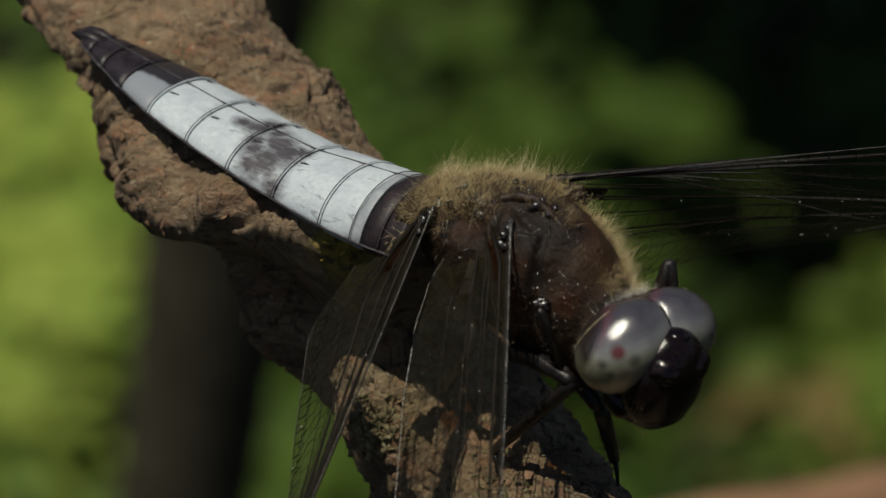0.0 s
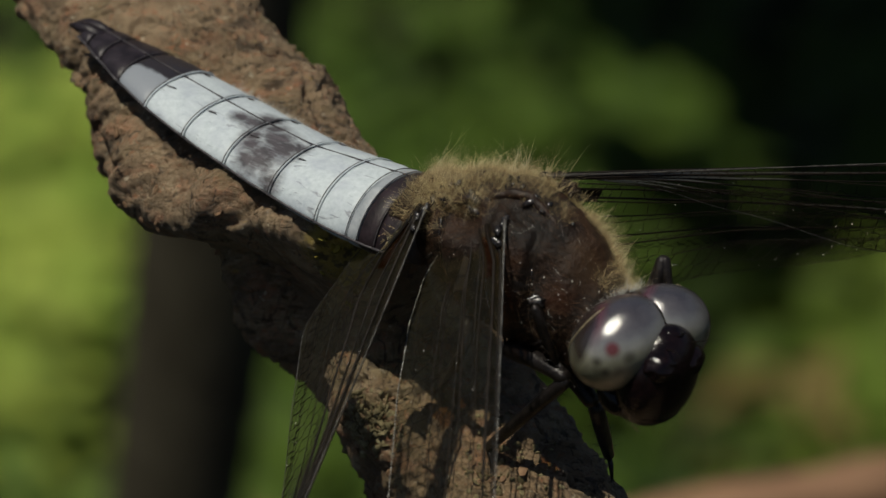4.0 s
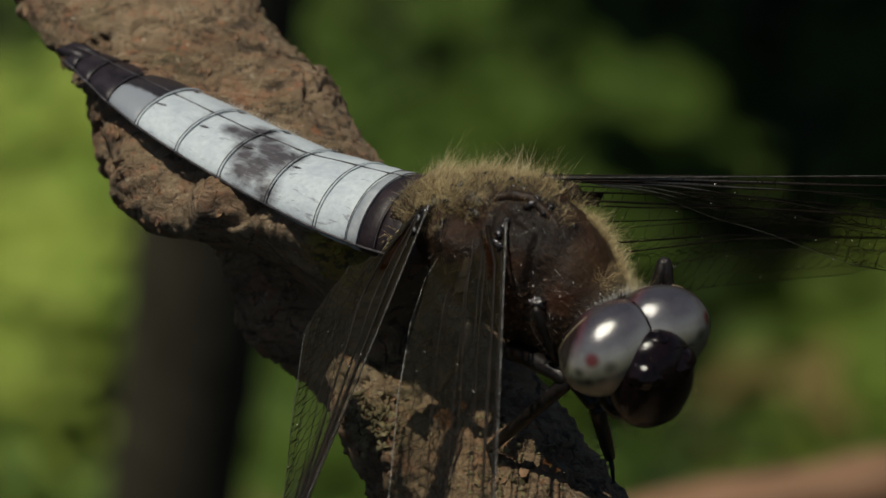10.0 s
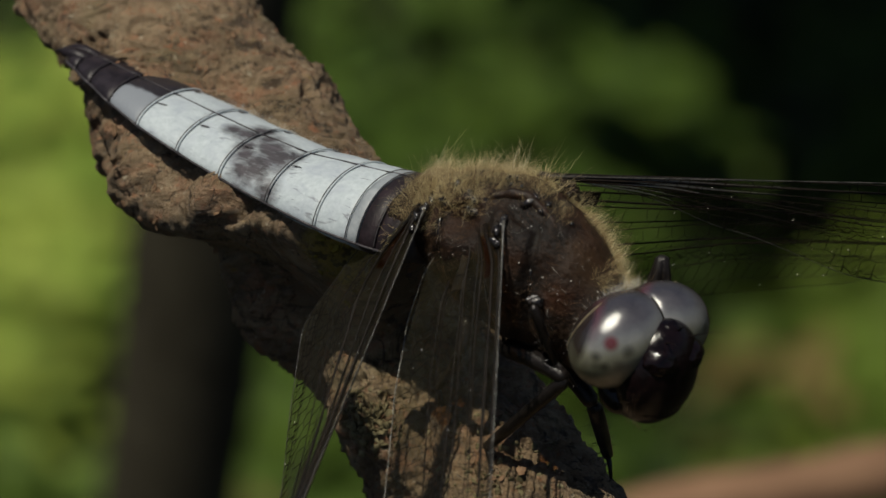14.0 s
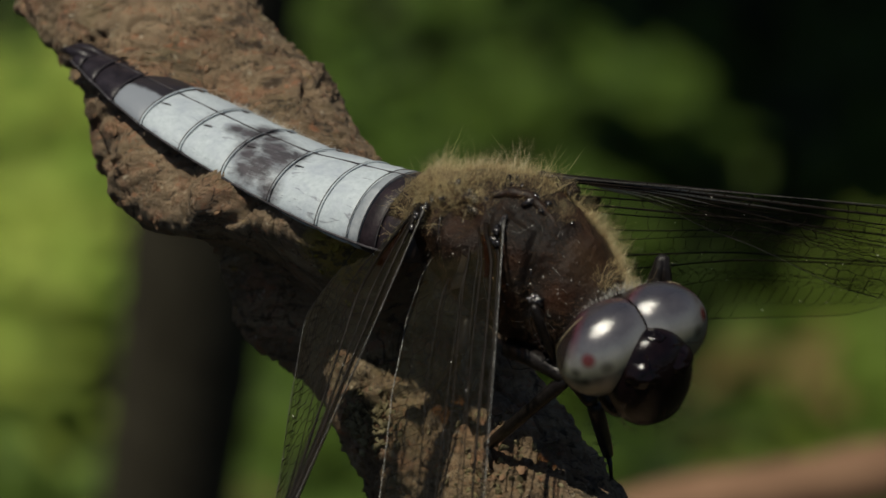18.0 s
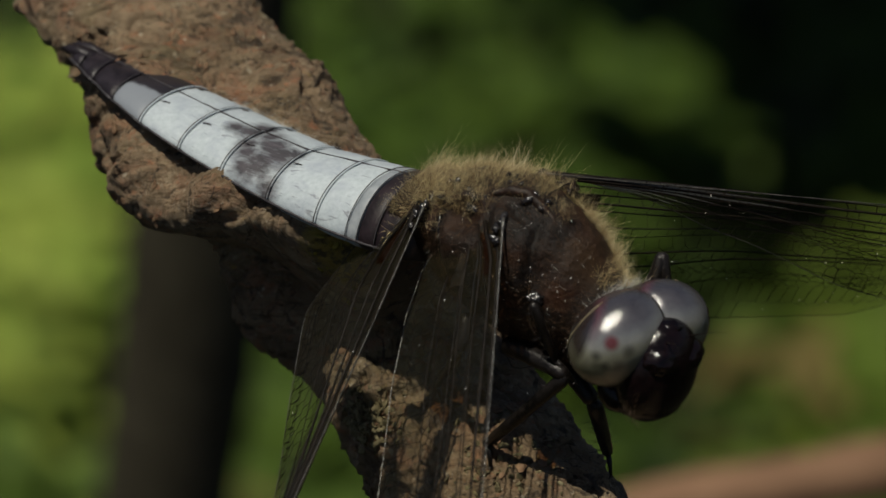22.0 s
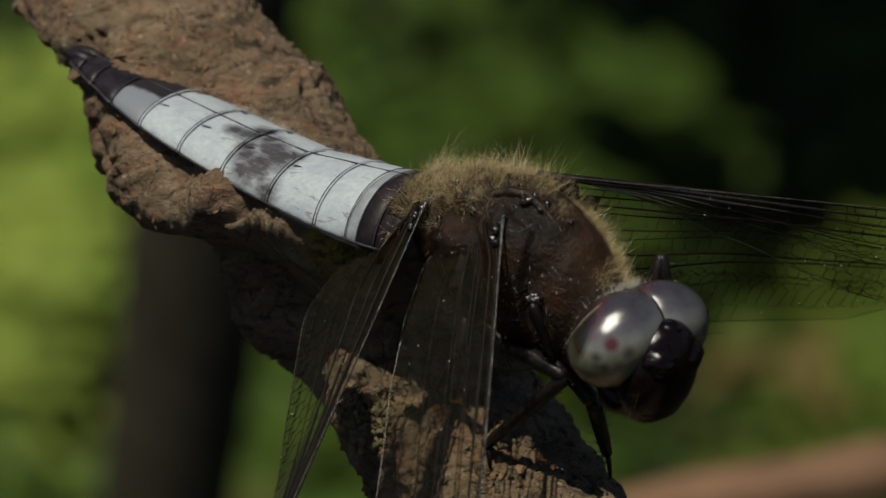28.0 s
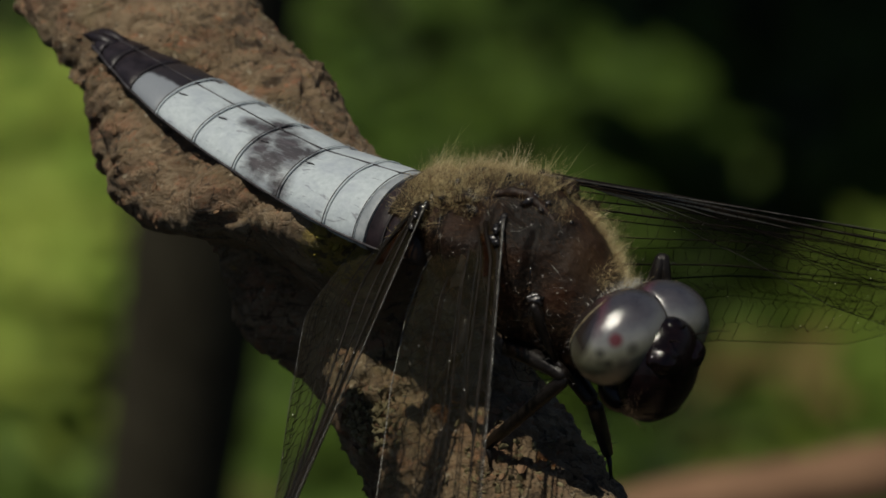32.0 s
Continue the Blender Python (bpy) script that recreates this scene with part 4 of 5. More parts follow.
def head():
    """Eyes swept back round a round black face."""
    face = join(blob((1.95, 0, -0.33), (1.88, 2.30, 3.0), (0, 0, 0), 48, 32, 0.98), blob((-0.4, 0, -0.4), (1.2, 1.9, 2.1), (0, 0, 0), 28, 18), blob((1.05, 0, -2.3), (1.5, 1.7, 1.05), (0, 12, 0), 36, 22, 0.95))
    h = part("head", face, FACE, fly, "black glossy face between large grey eyes")
    for s in (-1, 1):
        seat = pose(0.14, s * 1.37, 0.82, s * -9.04, 16.13, s * -8.01)
        back = seat.inverted()
        verts, faces = blob((0, 0, 0), (2.24, 2.90, 2.68), (0, 0, 0), 72, 54)
        # the two eyes meet in a fine seam along the crown
        shaped = []
        for v in verts:
            q = seat @ Vector(v)
            q.y = s * max(s * q.y, 0.05)
            shaped.append(back @ q)
        faces = [f for f in faces if any(s * (seat @ shaped[k]).y > 0.051 for k in f)]
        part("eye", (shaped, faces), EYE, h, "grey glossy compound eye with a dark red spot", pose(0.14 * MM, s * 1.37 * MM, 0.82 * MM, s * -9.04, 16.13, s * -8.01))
        part("brow", blob((2.78, s * 0.92, 1.0), (0.92, 1.05, 0.80), (0, 25, s * 14), 30, 22, 1.0, 0.14, s), FACE, h)
        part("cheek", blob((0.75, s * 1.25, -2.15), (1.2, 0.85, 0.95), (0, 10, s * 12), 20, 14), FACE, h)
        part("antenna", tube([(2.7, s * 0.75, 1.95), (3.3, s * 1.1, 2.4), (3.8, s * 1.4, 2.75), (4.4, s * 1.8, 3.0)], [0.06, 0.028, 0.018, 0.008], 6), VEIN, h)
        part("eye_rim", tube([seat @ Vector((-1.37, s * 2.32 * math.cos(a), 2.14 * math.sin(a))) for a in [-1.1 + 0.10 * i for i in range(24)]], 0.045, 6), RIM, h, "pale rim behind the eye")
    part("vertex", blob((2.1, 0, 2.2), (0.62, 0.60, 0.50), (0, 0, 0), 20, 14, 1.0, 0.4, 2), FACE, h)
    part("labrum", blob((2.75, 0, -2.0), (0.75, 1.5, 0.75), (0, 25, 0), 28, 16), FACE, h)
    part("labium", blob((0.45, 0, -2.6), (1.2, 1.3, 0.5), (0, 12, 0), 26, 14), chitin("brown_mouth", (0.03, 0.020, 0.009), (0.10, 0.075, 0.03), 0.7), h, "brown lower lip")
    part("occiput", blob((-1.6, 0, 0.2), (0.5, 2.5, 2.3), (0, 0, 0), 30, 16), THORAX, h)
    rng = random.Random(9)
    roots = []
    for i in range(420):
        a = rng.uniform(0, 2 * math.pi)
        d = Vector((rng.uniform(0.2, 1.0), math.cos(a), math.sin(a) - 0.2))
        roots.append((Vector((1.5, 0, -0.9)) + Vector((d.x * 1.5, d.y * 2.1, d.z * 2.0)), d, rng.uniform(0.5, 1)))
    part("face_hair", fuzz(roots, 10, 0.45, 0.006), HAIR_DARK, h, kind="stuff")
    roots = [((-1.45, 2.5 * math.cos(a), 0.2 + 2.35 * math.sin(a)), (-0.1, math.cos(a), math.sin(a)), rng.uniform(0.6, 1.1)) for a in [rng.uniform(0.1, 3.6) for _ in range(300)]]
    part("nape_hair", fuzz(roots, 11, 0.75, 0.009), DOWN, h, "pale nape hair", kind="stuff")
    return h


HEAD = head()
HEAD_AT = (12.4, 0.0, 0.5)


LONG = 0.991


def spine(s):
    """The middle of the abdomen's underside at s: it bends down behind the root and up again, and swings a little to the left."""
    q = s / 20
    sunk = smooth_between(s, [(-1, 0.5), (3, 0.8), (6, 0.9), (13, 0.9), (18, 0.7), (27, 0.3)])[0]
    return Vector((0.782 - s * LONG, 1.152 * q * q, 2.94 * q * q - 1.135 * q ** 3 - 1.303)) - Vector((0.548, -0.751, 0.369)) * sunk


# abdomen: distance back from the root, half width, ridge height, depth below, for its cross-section
ABDOMEN_ROWS = [(-1.0, 2.3, 1.9, 1.8), (0.0, 2.6, 2.1, 1.9), (1.6, 2.75, 2.2, 1.9), (4.5, 2.85, 2.0, 1.7), (9.0, 2.75, 1.55, 1.4), (14.0, 2.6, 1.35, 1.2), (18.0, 2.35, 1.2, 1.1), (21.0, 1.9, 1.05, 0.95), (23.5, 1.35, 0.9, 0.75), (25.3, 0.9, 0.75, 0.6), (26.2, 0.7, 0.6, 0.5)]


def abdomen_ring(s, lift=0.0, k=48):
    w, up, low = smooth_between(s, ABDOMEN_ROWS)
    w, up, low = w * 1.26, up * (1.381 - 0.477 * s / 20), low * 1.26
    mid = spine(s)
    ring = []
    for j in range(k):
        a = 2 * math.pi * j / k
        ca, sa = math.cos(a), math.sin(a)
        if sa >= 0:
            y, z = math.copysign(abs(ca) ** 0.92, ca) * (w + lift), (abs(sa) ** 1.12) * (up + lift)
        else:
            y, z = ca * (w + lift) * (1 - 0.12 * abs(sa)), -(abs(sa) ** 0.8) * (low + lift) * 0.42
        ring.append(mid + Vector((0, y, z)))
    return ring


def abdomen():
    core = part("abdomen", sheet([abdomen_ring(s, -0.14) for s in np.linspace(-1.0, 26.0, 70)], True, True), SEAM, fly, "flattened abdomen with pale blue-white bloom and black tip")
    # start, end, material, label
    plan = [(-0.6, 0.9, VIOLET, ""), (0.9, 2.0, VIOLET, ""), (2.0, 2.75, GREYISH, ""), (2.75, 4.9, BLOOM, ""), (4.9, 8.4, BLOOM, ""), (8.4, 11.9, BLOOM, "pale segment rubbed dark across its middle"),
            (11.9, 15.2, BLOOM, ""), (15.2, 18.5, BLOOM, ""), (18.5, 21.2, FLANK, "black segment with a grey flank"), (21.2, 23.4, TAIL, ""), (23.4, 25.0, TAIL, ""), (25.0, 26.0, TAIL, "")]
    for a, b, material, label in plan:
        rings = []
        for i in range(15):
            f = i / 14
            edge = 1 - 0.10 * (abs(2 * f - 1) ** 8)
            ring = abdomen_ring(a + (b - a) * f * 0.985 + 0.01, 0.05 * math.sin(math.pi * f) - 0.10 * (1 - edge) / 0.10)
            for p in ring:
                p.z += 0.03 * noise.noise(p * 0.9)
            rings.append(ring)
        seg = part("segment", sheet(rings, True), material, core, label)
        cuts = [abdomen_ring(a + (b - a) * f, 0.05, 48) for f in (0.0, 0.25, 0.5, 0.75, 1.0)]
        part("ridge", tube([c[12] for c in cuts], 0.040, 6), SEAM, seg)
        if material is BLOOM and a > 4:
            for s in (-1, 1):
                spot = abdomen_ring(b - 0.62, 0.06, 96)[31 if s < 0 else 17]
                part("dash", tube([spot + Vector((0.30, 0.0, 0.02)), spot, spot + Vector((-0.28, 0.06 * s, 0.0))], [0.03, 0.075, 0.03], 6, True, 0.5), SEAM, seg, "dark dash")
        joint = abdomen_ring(b + 0.02, 0.035, 48)[:25]
        part("joint_line", tube(joint, 0.030, 5), SEAM, seg)
        if material is BLOOM:
            part("joint_lip", tube(abdomen_ring(b - 0.10, 0.045, 48)[:25], 0.050, 6), BLOOM, seg)
        for s in (0, 24):
            part("side_keel", tube([c[s] for c in cuts], 0.075, 6), SEAM, seg)
    tip = spine(25.2)
    for s in (-1, 1):
        part("cercus", tube([tip + Vector(v) for v in ((0.5, s * 0.30, 0.30), (-0.6, s * 0.42, 0.42), (-1.3, s * 0.40, 0.38), (-1.9, s * 0.34, 0.27))], [0.34, 0.36, 0.28, 0.07], 9), TAIL, core)
    part("end_plate", blob(tip + Vector((0, 0, -0.1)), (0.8, 0.35, 0.2), (0, 0, 0), 14, 8), BLACK, core)
    rng = random.Random(21)
    roots = []
    for i in range(260):
        s, j = rng.uniform(-0.7, 0.5), rng.randrange(1, 23)
        ring = abdomen_ring(s, 0.0)
        roots.append((ring[j], Vector((0.35, ring[j].y * 0.7, ring[j].z + 0.9)), rng.uniform(0.4, 1.1)))
    part("base_hair", fuzz(roots, 22, 0.95, 0.010), HAIR, core, "buff hair at the root", kind="stuff")
    roots = []
    for i in range(2600):
        ring = abdomen_ring(rng.uniform(1.2, 17.0), 0.04, 48)
        p = ring[rng.choice((0, 1, 2, 3, 4))]
        roots.append((p, Vector((-0.5, p.y, p.z + 0.9)), rng.uniform(0.4, 1.2)))
    part("edge_down", fuzz(roots, 23, 0.60, 0.0048), DOWN, core, "fine white down on the sides", kind="stuff")
    return core


ABDOMEN = abdomen()


# ---- wings: x along the wing, y from the front edge to the rear edge ----
def wing_edge(x, length, chord, hind):
    """Breadth at x; hind: 1 for a hindwing, 2 for a forewing that is folded narrow at its root."""
    f = min(max(x / length, 0), 1)
    if hind == 1:
        w = smooth_between(f, [(0, 0.28), (0.05, 0.62), (0.14, 0.98), (0.26, 0.94), (0.5, 0.71), (0.75, 0.70), (0.9, 0.50), (1.0, 0.05)])[0]
    elif hind == 2:
        w = smooth_between(f, [(0, 0.08), (0.05, 0.14), (0.14, 0.32), (0.3, 0.72), (0.5, 1.0), (0.75, 0.96), (0.9, 0.64), (1.0, 0.05)])[0]
    else:
        w = smooth_between(f, [(0, 0.60), (0.03, 0.74), (0.10, 0.86), (0.22, 0.94), (0.5, 1.0), (0.75, 0.94), (0.9, 0.64), (1.0, 0.05)])[0]
    return chord * w


def wing_vein_y(i, x, length, chord, hind, spread_root=1.0):
    """Rearward place of the long vein i of 13 at x."""
    f = x / length
    spread = [0.0, 0.045, 0.085, 0.13, 0.20, 0.28, 0.37, 0.46, 0.55, 0.65, 0.76, 0.88, 1.0][i]
    root = [0.0, 0.30, 0.45, 0.55, 0.66, 0.76, 0.86, 0.95, 1.05, 1.15, 1.25, 1.35, 1.45][i]
    root *= spread_root
    e = wing_edge(x, length, chord, hind)
    t = min(1, x / (0.08 * length))
    t = t * t * (3 - 2 * t)
    wave = 0.12 * math.sin(x * 0.33 + i * 1.3) * min(1, i / 5) * (0 if i == 12 else 1)
    y = root * (1 - t) * min(1, e / 1.5) + (spread * e + wave) * t
    return y if i < 12 else e


def wing_place(i, x, length, chord, hind, twist=0.0, curve=0.0, spread_root=1.0):
    z = (0.13 if i % 2 else -0.13) * (1 if i < 9 else 0.6) if 0 < i < 12 else 0
    bow = 0.25 * math.sin(min(1, x / length) * math.pi)
    y, a = wing_vein_y(i, x, length, chord, hind, spread_root) - bow, radians(twist * x / length)
    return Vector((x, y * math.cos(a) - z * math.sin(a), y * math.sin(a) + z * math.cos(a) + curve * (x / length) ** 2))


def wing(name, length, chord, hind, m, seed, label, twist=0.0, curve=0.0, edge_material=None, stout=1.0, spread_root=1.0):
    rng = random.Random(seed)
    w = lambda i, x: wing_place(i, x, length, chord, hind, twist, curve, spread_root)
    untwisted = lambda i, x: wing_place(i, x, length, chord, hind, 0.0, 0.0, spread_root)
    xs = np.linspace(0.0, length * 0.995, 60)
    long_veins = []
    for i in (1, 2, 3, 4, 5, 6, 7, 9):
        r = [0, 0.075, 0.085, 0.055, 0.05, 0.035, 0.045, 0.045, 0, 0.03, 0, 0, 0.032][i] + (0.03 if hind == 1 and i in (6, 7) else 0)
        stop = length * (0.52 if i == 1 else 0.995)
        start = 0.0 if i < 8 else length * 0.03 * (i - 7)
        pts = [w(i, x) for x in np.linspace(start, stop, 44)]
        long_veins.append(tube(pts, [0.72 * stout * r * (1.15 - 0.55 * k / 43 + 1.0 * math.exp(-k / 2.5)) for k in range(44)], 5))
    cross = []
    for i in range(5):
        step = [0.95, 0.95, 0.9, 0.95, 1.0][i]
        x = rng.uniform(1.2, 2.2)
        while x < length * 0.98:
            xx = min(x + rng.uniform(-0.22, 0.22), length * 0.98)
            a, b = w(i, xx), w(i + 1, min(max(xx + rng.uniform(-0.25, 0.25), 0.1), length * 0.99))
            if (a - b).length > 0.18:
                cross.append(tube([a, (a + b) / 2 + Vector((rng.uniform(-0.12, 0.12), 0, 0.02)), b], (0.018 if i > 1 else 0.024) * stout, 3, False))
            x += step * rng.uniform(0.75, 1.25)

    # six-sided cells of the hind field, between the sixth long vein and the rear edge
    def node(k, j):
        """Place of a net corner, or its last place on the rear edge."""
        x = 2.2 + 0.40 * k + rng_at(k, j) * 0.16
        if x > length * 0.985:
            return None
        top, edge = untwisted(5, x).y, untwisted(12, x).y
        size = 0.62 + 0.16 * math.sin(j * 0.9)
        y = top + size * j + (0.11 if (k + j) % 2 else -0.11) + rng_at(j + 50, k) * 0.13
        if y < top or y > edge + 0.35:
            return None
        y = min(y, edge)
        ys = [untwisted(i, x).y for i in range(5, 13)]
        i = next((q for q in range(7) if ys[q + 1] >= y), 6)
        f = (y - ys[i]) / max(1e-4, ys[i + 1] - ys[i])
        p = w(5 + i, x).lerp(w(6 + i, x), min(1, max(0, f)))
        return p

    def rng_at(a, b):
        return noise.noise(Vector((a * 0.73 + seed * 3.1, b * 0.91, 1.7))) * 1.6

    nodes = {(k, j): node(k, j) for k in range(int(length / 0.40)) for j in range(20)}
    for (k, j), p in nodes.items():
        if p is None:
            continue
        ways = [(k + 1, j)] + ([(k, j + 1)] if (k + j) % 2 else [])
        for way in ways:
            q = nodes.get(way)
            if q is not None and 0.1 < (p - q).length < 1.6:
                cross.append(tube([p, q], 0.017 * stout, 3, False))
    body = part(name, join(*long_veins, *cross), VEIN, fly, label, m)
    part("front_vein", tube([w(0, x) for x in xs], [(0.036 - 0.012 * k / 59 + 0.007 * math.sin(k * 1.9) + 0.06 * math.exp(-k / 2.5)) * stout for k in range(60)], 6), edge_material, body, "stout front edge")
    broad = spread_root > 2
    fan = [w(i, 0.0) for i in (8, 10, 11)] if broad else []
    part("rear_vein", tube(fan + [w(12, x) for x in xs], 0.020 * stout, 5), REAR_EDGE if broad else edge_material, body, "fine rear edge")
    part("membrane", sheet([[w(i, x) + Vector((0, 0, 0.01)) for i in range(13)] for x in np.linspace(0.02 if broad else 0.3, length * 0.994, 90)]), MEMBRANE, body, "clear glossy membrane")
    part("hinge", join(*[blob((0.25 + 0.42 * k, 0.12 + 0.30 * k % 0.7, 0.05 * (-1) ** k), (0.34 - 0.05 * k, 0.20, 0.20), (0, 0, 25 - 30 * k), 14, 10, 1.0, 0.8, seed + k) for k in range(4)]), BLACK, body, "knobbly glossy black wing hinge")
    # the dark streaks at the root and the mark near the tip
    if not broad:
        part("root_streak", sheet([[w(1, x).lerp(w(3, x), f) + Vector((0, 0, 0.045)) for f in (0, 0.33, 0.66, 1)] for x in np.linspace(0.4, 7.0 if hind == 1 else 2.2, 20)]), STREAK, body, "dark streak at the wing root")
    one, two, x0, x1 = (7, 8, 0.1, 3.0) if broad else (5, 7, 0.6, 4.2)
    part("root_streak", sheet([[w(one, x).lerp(w(two, x), f) + Vector((0, 0, 0.045)) for f in (0, 0.33, 0.66, 1)] for x in np.linspace(x0, x1, 16)]), STREAK, body, "dark streak at the wing root")
    one, two = (1, 4) if broad else (3, 6)
    part("amber_patch", sheet([[w(one, x).lerp(w(two, x), f) + Vector((0, 0, 0.05)) for f in np.linspace(0, 1, 7)] for x in np.linspace(0.5, 3.2, 12)]), AMBER, body, "smoky amber patch at the wing root")
    specks = []
    for i in range(34):
        x = rng.uniform(1.5, length * 0.95)
        p = w(0, x).lerp(w(12, x), rng.uniform(0.02, 0.95)) + Vector((0, 0, rng.choice((-0.16, 0.16))))
        r = rng.uniform(0.007, 0.026)
        specks.append(blob(p, (r * 1.6, r, r), (0, 0, 0), 5, 4))
    part("glint_speck", join(*specks), GLINT, body, "pale specks standing in for sun glints", kind="stuff")
    part("wing_mark", tube([w(0, length * 0.84) + Vector((0, 0.18, 0)), w(0, length * 0.92) + Vector((0, 0.2, 0))], 0.22, 6), BLACK, body, "black mark near the wing tip")
    return body


RIGHT_FORE = ((5.5, -2.3, 4.7), (-116.6, 17.5, -53.4))
RIGHT_HIND = ((1.3, -2.4, 2.7), (-109.2, 20.2, -68.8))
LEFT_FORE = ((5.02, 1.85, 4.94), (-43.9, -6.1, 36.6))
LEFT_HIND = ((2.56, 1.85, 2.88), (-115.8, 8.2, 53.05))


def in_mm(at, turn):
    return pose(*[a * MM for a in at], *turn)


# the left wings twist more, as they sag forward past the head
FORE_R = wing("forewing", 36, 8.3, 0, in_mm(*RIGHT_FORE), 1, "drooping net-veined forewing", 0.0, 0.0, PALE_VEIN, 1.15, 2.7)
HIND_R = wing("hindwing", 34.5, 10.8, 1, in_mm(*RIGHT_HIND), 2, "broad drooping net-veined hindwing", 39.1, 0.0, GREY_VEIN, 0.95)
FORE_L = wing("forewing", 36, 8.3, 2, in_mm(*LEFT_FORE), 3, "spread net-veined forewing", -56.9, 0.0, GREY_VEIN, 1.05)
HIND_L = wing("hindwing", 34.5, 10.8, 1, in_mm(*LEFT_HIND), 4, "broad spread net-veined hindwing", 45.0, -1.64, VEIN, 0.95)


# ---- legs ----
def leg(root, knee, ankle, toe, seed, stout=1.0):
    root, knee, ankle, toe = (Vector(v) for v in (root, knee, ankle, toe))
    rng = random.Random(seed)
    bow = Vector((0.1, 0.1, 0.25))
    femur = part("leg", tube([root, root.lerp(knee, 0.3) + bow * 0.6, root.lerp(knee, 0.7) + bow * 0.4, root.lerp(knee, 0.93) + bow * 0.1, knee], [0.46 * stout, 0.50 * stout, 0.40 * stout, 0.36 * stout, 0.16 * stout], 10), LEG, fly, "black bristly leg gripping the bark")
    part("shin", tube([knee, knee.lerp(ankle, 0.06), knee.lerp(ankle, 0.35), knee.lerp(ankle, 0.7), ankle], [0.14 * stout, 0.34 * stout, 0.33 * stout, 0.30 * stout, 0.24 * stout], 9), LEG, femur)
    part("foot", join(tube([ankle, ankle.lerp(toe, 0.5) + Vector((0, 0, 0.12)), toe], [0.17, 0.14, 0.09], 7),
                      tube([toe, toe + Vector((0.18, 0.12, -0.15))], [0.07, 0.02], 5), tube([toe, toe + Vector((0.05, -0.2, -0.15))], [0.07, 0.02], 5)), LEG, femur)
    d = (ankle - knee).normalized()
    roots = []
    for i in range(26):
        f = rng.uniform(0.05, 0.98)
        n = d.orthogonal()
        n.rotate(Matrix.Rotation(rng.choice((0.4, 2.8)) + rng.uniform(-0.3, 0.3), 3, d))
        roots.append((knee.lerp(ankle, f), n + d * 0.4, 1.0))
    part("bristles", fuzz(roots, seed, 0.9, 0.022, 0.1), BLACK, femur, kind="stuff")
    return femur


def on_bark(s, deg, lift):
    """A place over the bark, in the dragonfly's space."""
    return (fly.matrix_basis.inverted() @ (branch_point(s, deg, lift) * MM)) / MM


leg((8.0, -1.6, -3.0), (11.91, -2.44, -1.85), on_bark(39.6, 79, 0.7), on_bark(40.5, 83, 0.1), 31, 1.15)
leg((10.6, -1.2, -2.2), (9.09, -3.42, 1.79), (11.0, -2.4, -1.4), (12.2, -1.8, -2.4), 32, 0.75)
leg((5.2, -1.5, -2.9), (6.0, -2.6, -4.4), on_bark(35.0, 82, 0.8), on_bark(36.0, 86, 0.1), 33, 0.85)
leg((12.6, 3.0, -0.5), (11.99, 4.34, 3.00), (13.4, 3.9, 0.97), (13.6, 3.0, -0.4), 34, 0.95)
leg((9.0, 0.4, -3.2), (13.15, -0.39, -4.03), on_bark(41.6, 14, 0.8), on_bark(42.6, 10, 0.1), 35, 1.3)
leg((5.2, 1.5, -2.9), (4.6, 4.6, -3.0), on_bark(31.5, 24, 0.7), on_bark(32.5, 20, 0.1), 36)

